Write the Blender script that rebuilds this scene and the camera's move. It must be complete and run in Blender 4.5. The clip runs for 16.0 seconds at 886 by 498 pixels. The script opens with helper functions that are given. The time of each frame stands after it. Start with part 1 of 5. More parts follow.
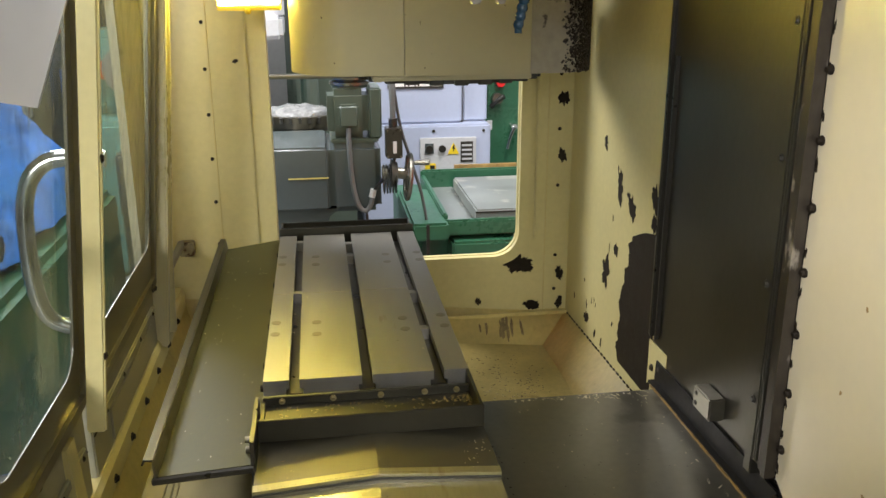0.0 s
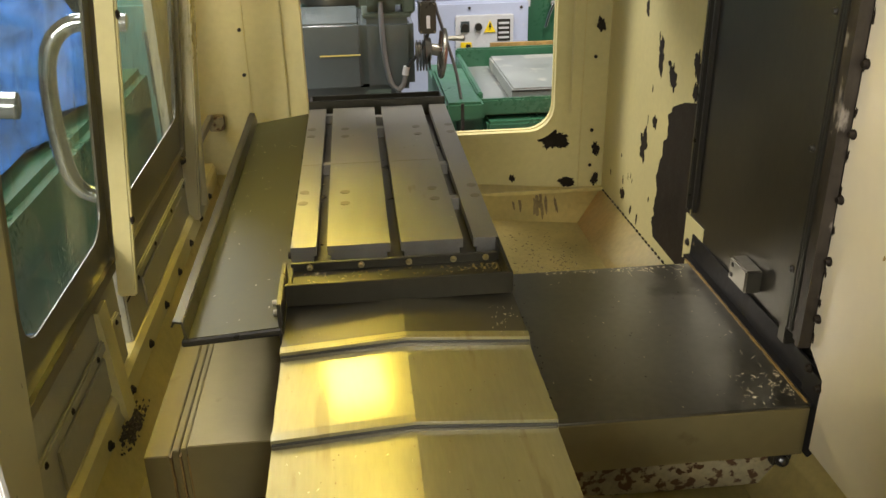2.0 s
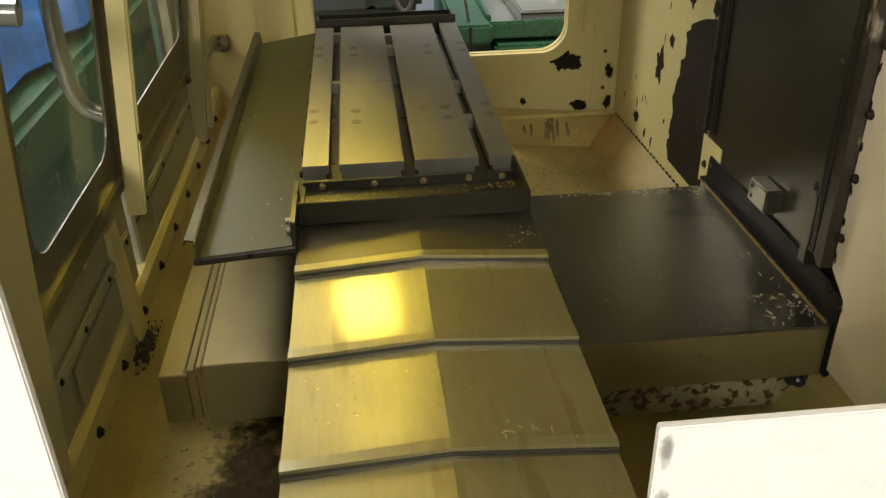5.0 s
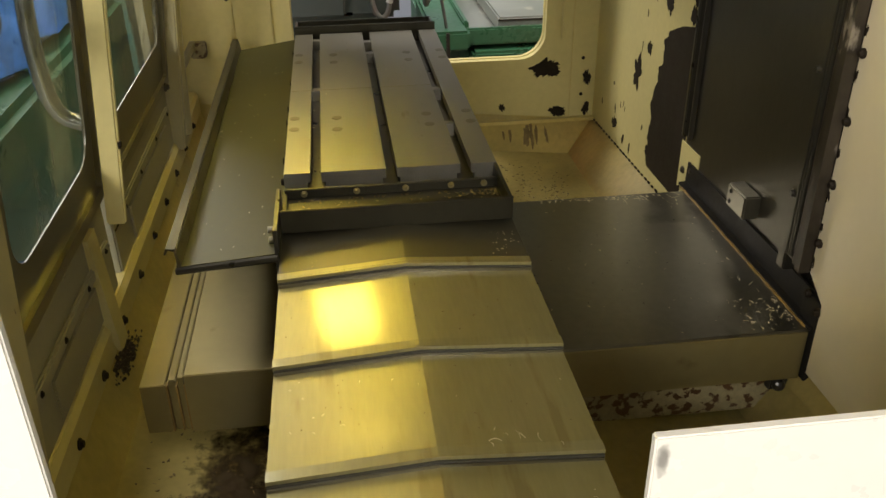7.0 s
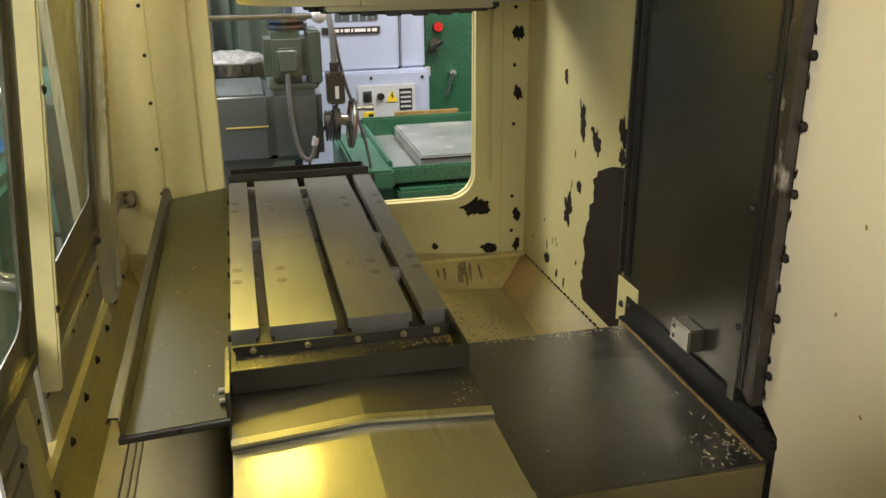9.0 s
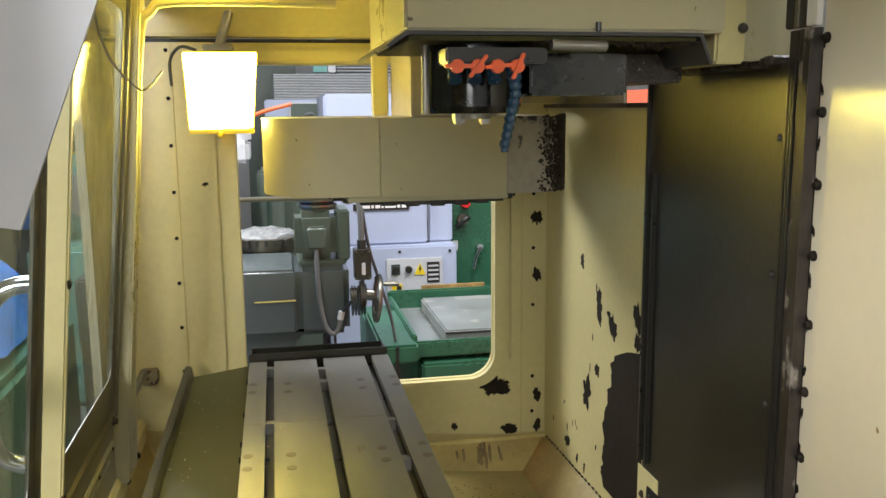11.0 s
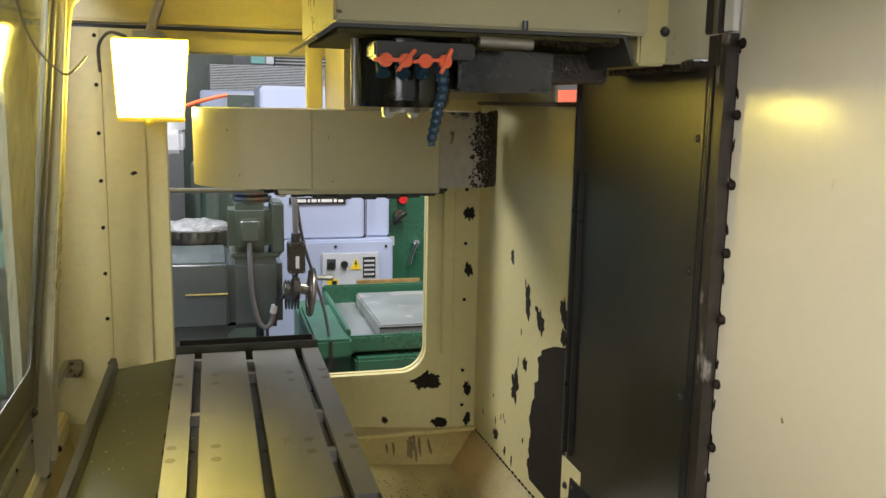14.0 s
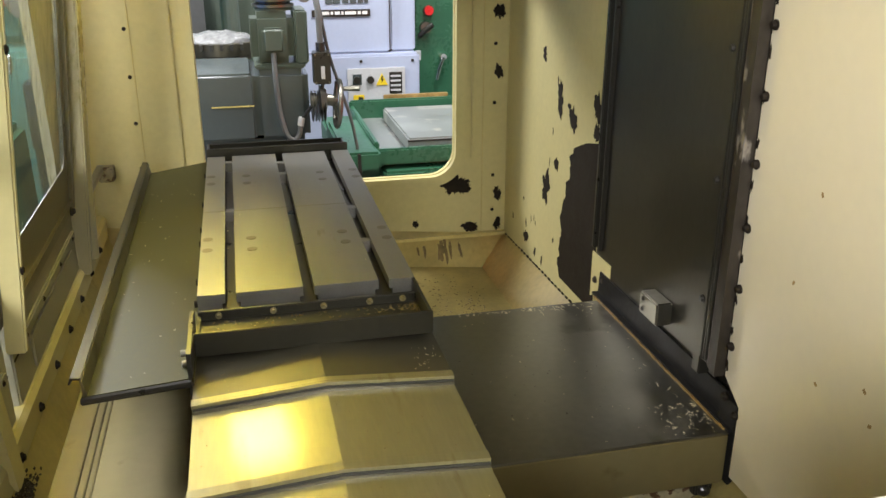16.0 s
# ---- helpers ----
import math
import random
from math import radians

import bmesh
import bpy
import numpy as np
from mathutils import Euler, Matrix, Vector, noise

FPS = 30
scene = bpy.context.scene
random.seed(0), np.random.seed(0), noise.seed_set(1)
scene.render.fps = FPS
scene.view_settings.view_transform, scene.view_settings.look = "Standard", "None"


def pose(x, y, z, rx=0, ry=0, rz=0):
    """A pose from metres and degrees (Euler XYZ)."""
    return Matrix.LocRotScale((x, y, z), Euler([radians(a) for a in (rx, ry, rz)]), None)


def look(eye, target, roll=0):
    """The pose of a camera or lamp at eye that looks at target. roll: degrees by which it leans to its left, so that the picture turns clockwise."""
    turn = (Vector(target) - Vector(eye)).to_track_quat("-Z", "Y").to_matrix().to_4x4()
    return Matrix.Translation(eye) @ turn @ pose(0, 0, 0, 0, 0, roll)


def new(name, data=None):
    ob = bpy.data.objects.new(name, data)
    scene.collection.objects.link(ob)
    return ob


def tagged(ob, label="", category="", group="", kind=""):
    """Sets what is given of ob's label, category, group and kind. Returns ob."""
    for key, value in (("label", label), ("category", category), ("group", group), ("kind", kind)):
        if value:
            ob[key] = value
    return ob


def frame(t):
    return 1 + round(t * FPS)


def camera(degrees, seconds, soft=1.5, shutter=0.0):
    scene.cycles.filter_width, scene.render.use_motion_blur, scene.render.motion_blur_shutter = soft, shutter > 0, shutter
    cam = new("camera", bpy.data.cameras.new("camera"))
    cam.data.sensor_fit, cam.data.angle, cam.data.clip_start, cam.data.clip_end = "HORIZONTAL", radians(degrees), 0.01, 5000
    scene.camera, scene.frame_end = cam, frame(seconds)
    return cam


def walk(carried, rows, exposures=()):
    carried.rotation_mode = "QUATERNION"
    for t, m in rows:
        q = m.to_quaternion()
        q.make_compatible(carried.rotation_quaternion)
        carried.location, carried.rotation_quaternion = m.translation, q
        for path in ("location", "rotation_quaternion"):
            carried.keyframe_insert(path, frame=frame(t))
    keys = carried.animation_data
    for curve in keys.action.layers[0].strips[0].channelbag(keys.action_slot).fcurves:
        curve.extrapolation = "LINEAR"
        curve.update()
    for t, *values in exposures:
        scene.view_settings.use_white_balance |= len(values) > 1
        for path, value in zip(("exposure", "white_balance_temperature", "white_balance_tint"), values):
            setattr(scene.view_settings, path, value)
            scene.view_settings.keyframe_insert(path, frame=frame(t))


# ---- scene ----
cam = camera(54.7, 16.0)
PATH = [
    (0, (-0.064, -1.349, 1.549), (0.211, 0.539, 0.95), -0.2),
    (0.5, (-0.056, -1.347, 1.531), (0.179, 0.526, 0.87), -0.6),
    (1, (-0.046, -1.34, 1.517), (0.162, 0.511, 0.789), -1.1),
    (1.5, (-0.045, -1.334, 1.504), (0.148, 0.496, 0.722), -1.2),
    (2, (-0.047, -1.331, 1.499), (0.127, 0.477, 0.661), -1.1),
    (2.5, (-0.05, -1.33, 1.489), (0.105, 0.453, 0.596), -1.2),
    (3, (-0.051, -1.33, 1.48), (0.102, 0.431, 0.544), -1.3),
    (3.5, (-0.05, -1.327, 1.471), (0.096, 0.42, 0.508), -1.5),
    (4, (-0.056, -1.321, 1.466), (0.089, 0.417, 0.488), -1.4),
    (6.5, (-0.072, -1.311, 1.469), (0.124, 0.425, 0.496), -0.9),
    (7, (-0.076, -1.311, 1.47), (0.137, 0.426, 0.502), -0.7),
    (7.5, (-0.088, -1.307, 1.471), (0.162, 0.43, 0.51), -0.3),
    (8, (-0.105, -1.299, 1.469), (0.208, 0.435, 0.523), -0.0),
    (8.5, (-0.122, -1.286, 1.477), (0.266, 0.476, 0.612), -0.1),
    (9, (-0.128, -1.274, 1.494), (0.299, 0.551, 0.795), -0.5),
    (9.5, (-0.128, -1.282, 1.511), (0.317, 0.581, 0.935), -0.4),
    (10, (-0.122, -1.291, 1.526), (0.31, 0.606, 1.063), -0.4),
    (10.2, (-0.112, -1.291, 1.533), (0.307, 0.618, 1.108), -0.6),
    (12.3, (-0.078, -1.304, 1.543), (0.263, 0.647, 1.265), 0.2),
    (12.5, (-0.071, -1.307, 1.544), (0.28, 0.643, 1.27), 0.4),
    (13, (-0.068, -1.312, 1.548), (0.342, 0.624, 1.264), 0.8),
    (13.5, (-0.072, -1.314, 1.543), (0.397, 0.606, 1.241), 1.0),
    (14, (-0.078, -1.311, 1.536), (0.437, 0.593, 1.202), 1.1),
    (14.5, (-0.085, -1.31, 1.523), (0.438, 0.577, 1.115), 1.0),
    (15, (-0.09, -1.309, 1.504), (0.411, 0.561, 1.005), 0.6),
    (15.5, (-0.086, -1.306, 1.485), (0.378, 0.54, 0.873), 0.3),
    (16, (-0.084, -1.305, 1.464), (0.348, 0.51, 0.743), 0.1),
]
walk(cam, [(t, look(eye, target, roll)) for t, eye, target, roll in PATH],
     exposures=((0, -0.18, 6800, 15), (1.5, -0.06, 7200, 16), (2.5, -0.42, 7400, 14), (4, -0.67, 7700, 13), (7.5, -0.67, 7900, 13), (8.5, -0.55, 7500, 13), (9.3, -0.22, 7000, 13), (10.2, -0.22, 6600, 14), (12.3, -0.38, 6500, 16), (13.5, -0.42, 6500, 16), (14.5, -0.26, 6500, 16), (16, -0.06, 6700, 15)))

# ---- light ----
world = bpy.data.worlds.new("hall_air")
scene.world = world
world.use_nodes = True
world.node_tree.nodes["Background"].inputs[0].default_value = (0.80, 0.87, 1.0, 1)
world.node_tree.nodes["Background"].inputs[1].default_value = 0.08


def area_lamp(name, m, sx, sy, watts, colour):
    d = bpy.data.lights.new(name, "AREA")
    d.shape, d.size, d.size_y, d.energy, d.color = "RECTANGLE", sx, sy, watts, colour
    ob = new(name, d)
    ob.matrix_world = m
    return ob


COOL = (0.93, 0.97, 1.0)
# Unseen area lights standing in for the hall's general lighting.
for hx, hy, sx, sy, w in ((0.7, -5.0, 0.6, 1.8, 230), (-1.1, 0.9, 0.6, 2.6, 120), (2.4, 0.6, 0.5, 1.6, 90), (1.3, 2.2, 0.6, 1.4, 150)):
    area_lamp("hall_fill", pose(hx, hy, 3.9), sx, sy, w, COOL)
# Aimed fills, added to brighten the right wall and the side panel.
area_lamp("hall_fill", look((-1.3, 2.9, 2.35), (0.7, 0.7, 1.1)), 0.9, 0.9, 115, COOL)
area_lamp("hall_fill", look((-0.95, -3.4, 2.1), (0.6, -0.4, 1.3)), 1.0, 1.0, 55, COOL)
area_lamp("hall_fill", look((-1.9, -3.4, 2.6), (0.6, -0.6, 1.2)), 1.0, 1.0, 125, COOL)


# ---- materials ----
def mat(name, base, rough=0.5, metal=0.0, var=0.15, scale=6.0, fine=120.0, bump=0.1, stain=None, stain_at=0.62, stain_scale=3.0, stretch=(1, 1, 1), coat=0.0, spec=0.5, rvar=0.12, coat_rough=0.1, speck=None, speck_at=0.70, speck_scale=90.0):
    """Principled surface with broad and fine variation of colour and gloss, bump, and optional stains."""
    m = bpy.data.materials.new(name)
    m.use_nodes = True
    nt = m.node_tree
    n, l = nt.nodes, nt.links
    b = n["Principled BSDF"]
    tc = n.new("ShaderNodeTexCoord")
    mp = n.new("ShaderNodeMapping")
    mp.inputs["Scale"].default_value = stretch
    l.new(tc.outputs["Object"], mp.inputs[0])

    def noise_at(s, detail=4, src=mp):
        t = n.new("ShaderNodeTexNoise")
        t.inputs["Scale"].default_value, t.inputs["Detail"].default_value = s, detail
        l.new(src.outputs[0], t.inputs["Vector"])
        return t
    big, small = noise_at(scale), noise_at(fine, 6)
    mixf = n.new("ShaderNodeMath")
    mixf.operation = "MULTIPLY_ADD"
    mixf.inputs[1].default_value, mixf.inputs[2].default_value = 0.6, 0.0
    l.new(big.outputs["Fac"], mixf.inputs[0])
    add = n.new("ShaderNodeMath")
    add.operation = "MULTIPLY_ADD"
    add.inputs[1].default_value = 0.4
    l.new(small.outputs["Fac"], add.inputs[0])
    l.new(mixf.outputs[0], add.inputs[2])
    ramp = n.new("ShaderNodeValToRGB")
    lo = [c * (1 - var) for c in base]
    hi = [min(1, c * (1 + var)) for c in base]
    ramp.color_ramp.elements[0].position, ramp.color_ramp.elements[1].position = 0.32, 0.68
    ramp.color_ramp.elements[0].color, ramp.color_ramp.elements[1].color = (*lo, 1), (*hi, 1)
    l.new(add.outputs[0], ramp.inputs[0])
    colour = ramp.outputs[0]
    if stain:
        st = noise_at(stain_scale, 8)
        sr = n.new("ShaderNodeValToRGB")
        sr.color_ramp.elements[0].position, sr.color_ramp.elements[1].position = stain_at, stain_at + 0.06
        l.new(st.outputs["Fac"], sr.inputs[0])
        mx = n.new("ShaderNodeMix")
        mx.data_type = "RGBA"
        l.new(sr.outputs[0], mx.inputs[0])
        l.new(colour, mx.inputs[6])
        mx.inputs[7].default_value = (*stain, 1)
        colour = mx.outputs[2]
    if speck:
        sp = noise_at(speck_scale, 2)
        spr = n.new("ShaderNodeValToRGB")
        spr.color_ramp.elements[0].position, spr.color_ramp.elements[1].position = speck_at, speck_at + 0.03
        l.new(sp.outputs["Fac"], spr.inputs[0])
        ms = n.new("ShaderNodeMix")
        ms.data_type = "RGBA"
        l.new(spr.outputs[0], ms.inputs[0])
        l.new(colour, ms.inputs[6])
        ms.inputs[7].default_value = (*speck, 1)
        colour = ms.outputs[2]
    l.new(colour, b.inputs["Base Color"])
    rr = n.new("ShaderNodeMapRange")
    rr.inputs["To Min"].default_value, rr.inputs["To Max"].default_value = max(0.04, rough - rvar), min(1, rough + rvar)
    l.new(add.outputs[0], rr.inputs["Value"])
    rr.inputs["From Min"].default_value, rr.inputs["From Max"].default_value = 0.3, 0.7
    l.new(rr.outputs[0], b.inputs["Roughness"])
    b.inputs["Metallic"].default_value = metal
    b.inputs["Coat Weight"].default_value = coat
    b.inputs["Coat Roughness"].default_value = coat_rough
    b.inputs["Specular IOR Level"].default_value = spec
    bp = n.new("ShaderNodeBump")
    bp.inputs["Strength"].default_value, bp.inputs["Distance"].default_value = bump, 0.002
    l.new(small.outputs["Fac"], bp.inputs["Height"])
    l.new(bp.outputs[0], b.inputs["Normal"])
    return m


def glow(name, colour, strength):
    m = bpy.data.materials.new(name)
    m.use_nodes = True
    b = m.node_tree.nodes["Principled BSDF"]
    b.inputs["Base Color"].default_value = (*colour, 1)
    b.inputs["Emission Color"].default_value = (*colour, 1)
    b.inputs["Emission Strength"].default_value = strength
    return m


def pane_mat(name, tint, dirt):
    m = bpy.data.materials.new(name)
    m.use_nodes = True
    nt = m.node_tree
    n, l = nt.nodes, nt.links
    out = n["Material Output"]
    n.remove(n["Principled BSDF"])
    tr, gl, df = n.new("ShaderNodeBsdfTransparent"), n.new("ShaderNodeBsdfGlossy"), n.new("ShaderNodeBsdfDiffuse")
    tr.inputs[0].default_value = (*tint, 1)
    gl.inputs["Roughness"].default_value = 0.06
    df.inputs[0].default_value = (0.5, 0.47, 0.4, 1)
    tc, mp, no = n.new("ShaderNodeTexCoord"), n.new("ShaderNodeMapping"), n.new("ShaderNodeTexNoise")
    mp.inputs["Scale"].default_value = (30, 30, 9)
    no.inputs["Scale"].default_value, no.inputs["Detail"].default_value = 1.6, 5
    l.new(tc.outputs["Object"], mp.inputs[0])
    l.new(mp.outputs[0], no.inputs["Vector"])
    ra = n.new("ShaderNodeMapRange")
    ra.inputs["From Min"].default_value, ra.inputs["From Max"].default_value = 0.5, 0.8
    ra.inputs["To Min"].default_value, ra.inputs["To Max"].default_value = 0.03, dirt
    l.new(no.outputs["Fac"], ra.inputs["Value"])
    mp2, no2, rs, ad = n.new("ShaderNodeMapping"), n.new("ShaderNodeTexNoise"), n.new("ShaderNodeMapRange"), n.new("ShaderNodeMath")
    mp2.inputs["Scale"].default_value = (60, 75, 16)
    mp2.inputs["Rotation"].default_value = (0.35, 0, 0)
    no2.inputs["Scale"].default_value, no2.inputs["Detail"].default_value = 1.0, 3
    l.new(tc.outputs["Object"], mp2.inputs[0])
    l.new(mp2.outputs[0], no2.inputs["Vector"])
    rs.inputs["From Min"].default_value, rs.inputs["From Max"].default_value = 0.62, 0.74
    rs.inputs["To Min"].default_value, rs.inputs["To Max"].default_value = 0.0, dirt * 1.3
    l.new(no2.outputs["Fac"], rs.inputs["Value"])
    ad.operation = "ADD"
    l.new(ra.outputs[0], ad.inputs[0])
    l.new(rs.outputs[0], ad.inputs[1])
    m1, m2 = n.new("ShaderNodeMixShader"), n.new("ShaderNodeMixShader")
    lw, sh = n.new("ShaderNodeLayerWeight"), n.new("ShaderNodeMath")
    lw.inputs[0].default_value = 0.35
    sh.operation = "MULTIPLY"
    sh.inputs[1].default_value = 0.22
    l.new(lw.outputs["Facing"], sh.inputs[0])
    l.new(sh.outputs[0], m1.inputs[0])
    l.new(tr.outputs[0], m1.inputs[1])
    l.new(gl.outputs[0], m1.inputs[2])
    l.new(ad.outputs[0], m2.inputs[0])
    l.new(m1.outputs[0], m2.inputs[1])
    l.new(df.outputs[0], m2.inputs[2])
    l.new(m2.outputs[0], out.inputs[0])
    return m


def smear_mat(name, colour, rough, flat, amount=0.9, grain=30.0):
    """A stain that thins out towards its ragged rim; flat is 0 on its thin axis."""
    m = bpy.data.materials.new(name)
    m.use_nodes = True
    nt = m.node_tree
    n, l = nt.nodes, nt.links
    b, out = n["Principled BSDF"], n["Material Output"]
    b.inputs["Base Color"].default_value, b.inputs["Roughness"].default_value = (*colour, 1), rough
    tc, mp, ln = n.new("ShaderNodeTexCoord"), n.new("ShaderNodeMapping"), n.new("ShaderNodeVectorMath")
    mp.inputs["Location"].default_value = [-0.5 * f for f in flat]
    mp.inputs["Scale"].default_value = flat
    ln.operation = "LENGTH"
    l.new(tc.outputs["Generated"], mp.inputs[0])
    l.new(mp.outputs[0], ln.inputs[0])
    no, ad, ra = n.new("ShaderNodeTexNoise"), n.new("ShaderNodeMath"), n.new("ShaderNodeMapRange")
    no.inputs["Scale"].default_value, no.inputs["Detail"].default_value, no.inputs["Roughness"].default_value = grain, 8, 0.7
    l.new(tc.outputs["Object"], no.inputs["Vector"])
    ad.operation = "MULTIPLY_ADD"
    ad.inputs[1].default_value = 0.9
    l.new(no.outputs["Fac"], ad.inputs[0])
    l.new(ln.outputs["Value"], ad.inputs[2])
    ra.inputs["From Min"].default_value, ra.inputs["From Max"].default_value = 0.92, 0.62
    ra.inputs["To Min"].default_value, ra.inputs["To Max"].default_value = 0.0, amount
    l.new(ad.outputs[0], ra.inputs["Value"])
    tr, mx = n.new("ShaderNodeBsdfTransparent"), n.new("ShaderNodeMixShader")
    l.new(ra.outputs[0], mx.inputs[0])
    l.new(tr.outputs[0], mx.inputs[1])
    l.new(b.outputs[0], mx.inputs[2])
    l.new(mx.outputs[0], out.inputs[0])
    return m


CREAM = mat("cream_paint", (0.62, 0.55, 0.26), 0.36, var=0.08, scale=2.5, fine=60, bump=0.004, rvar=0.02)
CREAM_TRAY = mat("oily_cream_paint", (0.60, 0.495, 0.19), 0.34, var=0.16, scale=7, fine=70, bump=0.006, rvar=0.03, stain=(0.44, 0.34, 0.12), stain_at=0.64, stain_scale=10)
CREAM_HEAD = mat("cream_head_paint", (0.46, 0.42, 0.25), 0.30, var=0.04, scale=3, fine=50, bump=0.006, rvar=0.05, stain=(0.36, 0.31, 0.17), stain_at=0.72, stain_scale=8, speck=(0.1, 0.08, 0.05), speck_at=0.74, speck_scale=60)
STAINED = mat("oil_blackened_cream", (0.34, 0.31, 0.24), 0.4, var=0.2, scale=8, fine=60, bump=0.1, stain=(0.03, 0.025, 0.02), stain_at=0.60, stain_scale=22)
CREAM_PANEL = mat("pale_cream_paint", (0.70, 0.63, 0.45), 0.30, var=0.03, scale=2, fine=50, bump=0.005, rvar=0.03, coat=0.4, coat_rough=0.13)
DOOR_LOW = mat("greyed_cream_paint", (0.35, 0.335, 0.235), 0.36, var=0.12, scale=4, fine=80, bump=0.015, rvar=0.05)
STEEL = mat("ground_steel", (0.31, 0.30, 0.265), 0.42, 0.75, var=0.13, scale=5, fine=160, bump=0.012, stretch=(5, 1, 1), stain=(0.26, 0.24, 0.19), stain_at=0.70, stain_scale=7, rvar=0.08)
STEEL_WAY = mat("way_cover_steel", (0.30, 0.27, 0.135), 0.42, 0.55, var=0.12, scale=5, fine=40, bump=0.004, stretch=(5, 0.7, 1), stain=(0.25, 0.21, 0.095), stain_at=0.60, stain_scale=5, coat=0.7, coat_rough=0.12, rvar=0.06)
STEEL_BOX = mat("dull_box_steel", (0.31, 0.265, 0.135), 0.46, 0.75, var=0.10, scale=4, fine=40, bump=0.008, rvar=0.06, stain=(0.22, 0.175, 0.08), stain_at=0.64, stain_scale=9)
STEEL_DARK = mat("oily_dark_steel", (0.22, 0.21, 0.175), 0.33, 0.95, var=0.12, scale=4, fine=60, bump=0.004, rvar=0.06, stain=(0.15, 0.14, 0.11), stain_at=0.6, stain_scale=6)
STEEL_COLUMN = mat("blackened_steel", (0.10, 0.094, 0.076), 0.40, 0.85, var=0.16, scale=3, fine=70, bump=0.002, rvar=0.04, stretch=(1, 1.5, 0.7))
STEEL_APRON = mat("apron_steel", (0.060, 0.056, 0.019), 0.5, 0.15, var=0.16, scale=6, fine=90, bump=0.004, rvar=0.05, spec=0.1, speck=(0.2, 0.18, 0.1), speck_at=0.75, speck_scale=90)
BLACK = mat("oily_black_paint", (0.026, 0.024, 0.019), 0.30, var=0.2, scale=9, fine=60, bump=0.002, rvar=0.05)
NOSE = mat("polished_black_oxide", (0.03, 0.03, 0.026), 0.16, 0.6, var=0.2, scale=10, fine=60, bump=0.01)
GUNK = mat("swarf_caked_grease", (0.035, 0.026, 0.018), 0.35, var=0.6, scale=40, fine=180, bump=0.9, stain=(0.35, 0.30, 0.2), stain_at=0.66, stain_scale=160)
PRIMER = mat("bare_brown_primer", (0.021, 0.016, 0.011), 0.6, var=0.3, scale=20, fine=120, bump=0.05, spec=0.12)
RUST = mat("rusty_painted_iron", (0.042, 0.034, 0.025), 0.45, 0.3, var=0.4, scale=14, fine=120, bump=0.2, stain=(0.26, 0.23, 0.19), stain_at=0.60, stain_scale=30, stretch=(1, 1, 0.5))
RUST_CAST = mat("flaking_cast_iron", (0.30, 0.265, 0.16), 0.55, var=0.3, scale=14, fine=110, bump=0.25, stain=(0.085, 0.038, 0.013), stain_at=0.5, stain_scale=60)
ALU = mat("satin_aluminium", (0.27, 0.25, 0.18), 0.34, 0.8, var=0.08, scale=8, fine=120, bump=0.006, rvar=0.04)
GASKET = mat("smeared_window_edge", (0.105, 0.10, 0.07), 0.30, var=0.15, scale=9, fine=90, bump=0.005, rvar=0.03)
CHROME = mat("bright_chrome", (0.75, 0.75, 0.75), 0.12, 1.0, var=0.03, bump=0.0)
MILL = mat("grey_machine_paint", (0.075, 0.092, 0.092), 0.20, var=0.05, scale=3, fine=40, bump=0.006, rvar=0.04)
MILL_G = mat("green_grey_machine_paint", (0.085, 0.11, 0.085), 0.35, var=0.1, scale=4, fine=70, bump=0.03)
BLUEGREY = mat("pale_blue_machine_paint", (0.42, 0.47, 0.60), 0.4, var=0.05, scale=2, fine=50, bump=0.04)
GREEN = mat("green_machine_paint", (0.028, 0.115, 0.06), 0.32, var=0.15, scale=3, fine=50, bump=0.03)
TEAL = mat("teal_machine_paint", (0.16, 0.38, 0.34), 0.4, var=0.1, scale=3, fine=50, bump=0.05)
PALE = mat("pale_grey_metal", (0.55, 0.56, 0.56), 0.4, var=0.1, scale=6, fine=60, bump=0.05)
WORKTOP = mat("worn_grinder_plate", (0.24, 0.26, 0.245), 0.42, 0.3, var=0.2, scale=6, fine=60, bump=0.05, stain=(0.38, 0.38, 0.34), stain_at=0.56, stain_scale=5)
ORANGE = mat("orange_plastic", (0.85, 0.14, 0.04), 0.4, var=0.06, bump=0.02)
BLUE = mat("blue_tarpaulin", (0.04, 0.18, 0.55), 0.35, var=0.35, scale=9, fine=60, bump=0.3)
HOSE_BLUE = mat("dark_blue_segment_hose", (0.015, 0.05, 0.09), 0.25, var=0.2, bump=0.05)
YELLOW = mat("yellow_enamel", (0.85, 0.62, 0.03), 0.4, var=0.04, bump=0.02)
WHITE = mat("white_enamel", (0.82, 0.80, 0.75), 0.3, var=0.03, scale=2, fine=40, bump=0.01)
GREYHOOD = mat("light_grey_enamel", (0.50, 0.49, 0.48), 0.35, var=0.04, scale=2, fine=40, bump=0.02)
RED = mat("red_button_plastic", (0.6, 0.02, 0.02), 0.35, var=0.05, bump=0.02)
CONCRETE = mat("workshop_concrete", (0.17, 0.18, 0.165), 0.6, var=0.25, scale=1.2, fine=30, bump=0.2)
HALL = mat("hall_plaster", (0.55, 0.56, 0.55), 0.8, var=0.1, scale=0.6, fine=20, bump=0.2)
SEAL = mat("ochre_sealant", (0.30, 0.19, 0.06), 0.5, var=0.4, scale=30, fine=90, bump=0.2)
SWARF = mat("metal_chips", (0.62, 0.55, 0.37), 0.4, 0.0, var=0.3, scale=60, fine=200, bump=0.05)
CABLE = mat("grey_cable_sheath", (0.12, 0.125, 0.12), 0.45, var=0.1, bump=0.03)
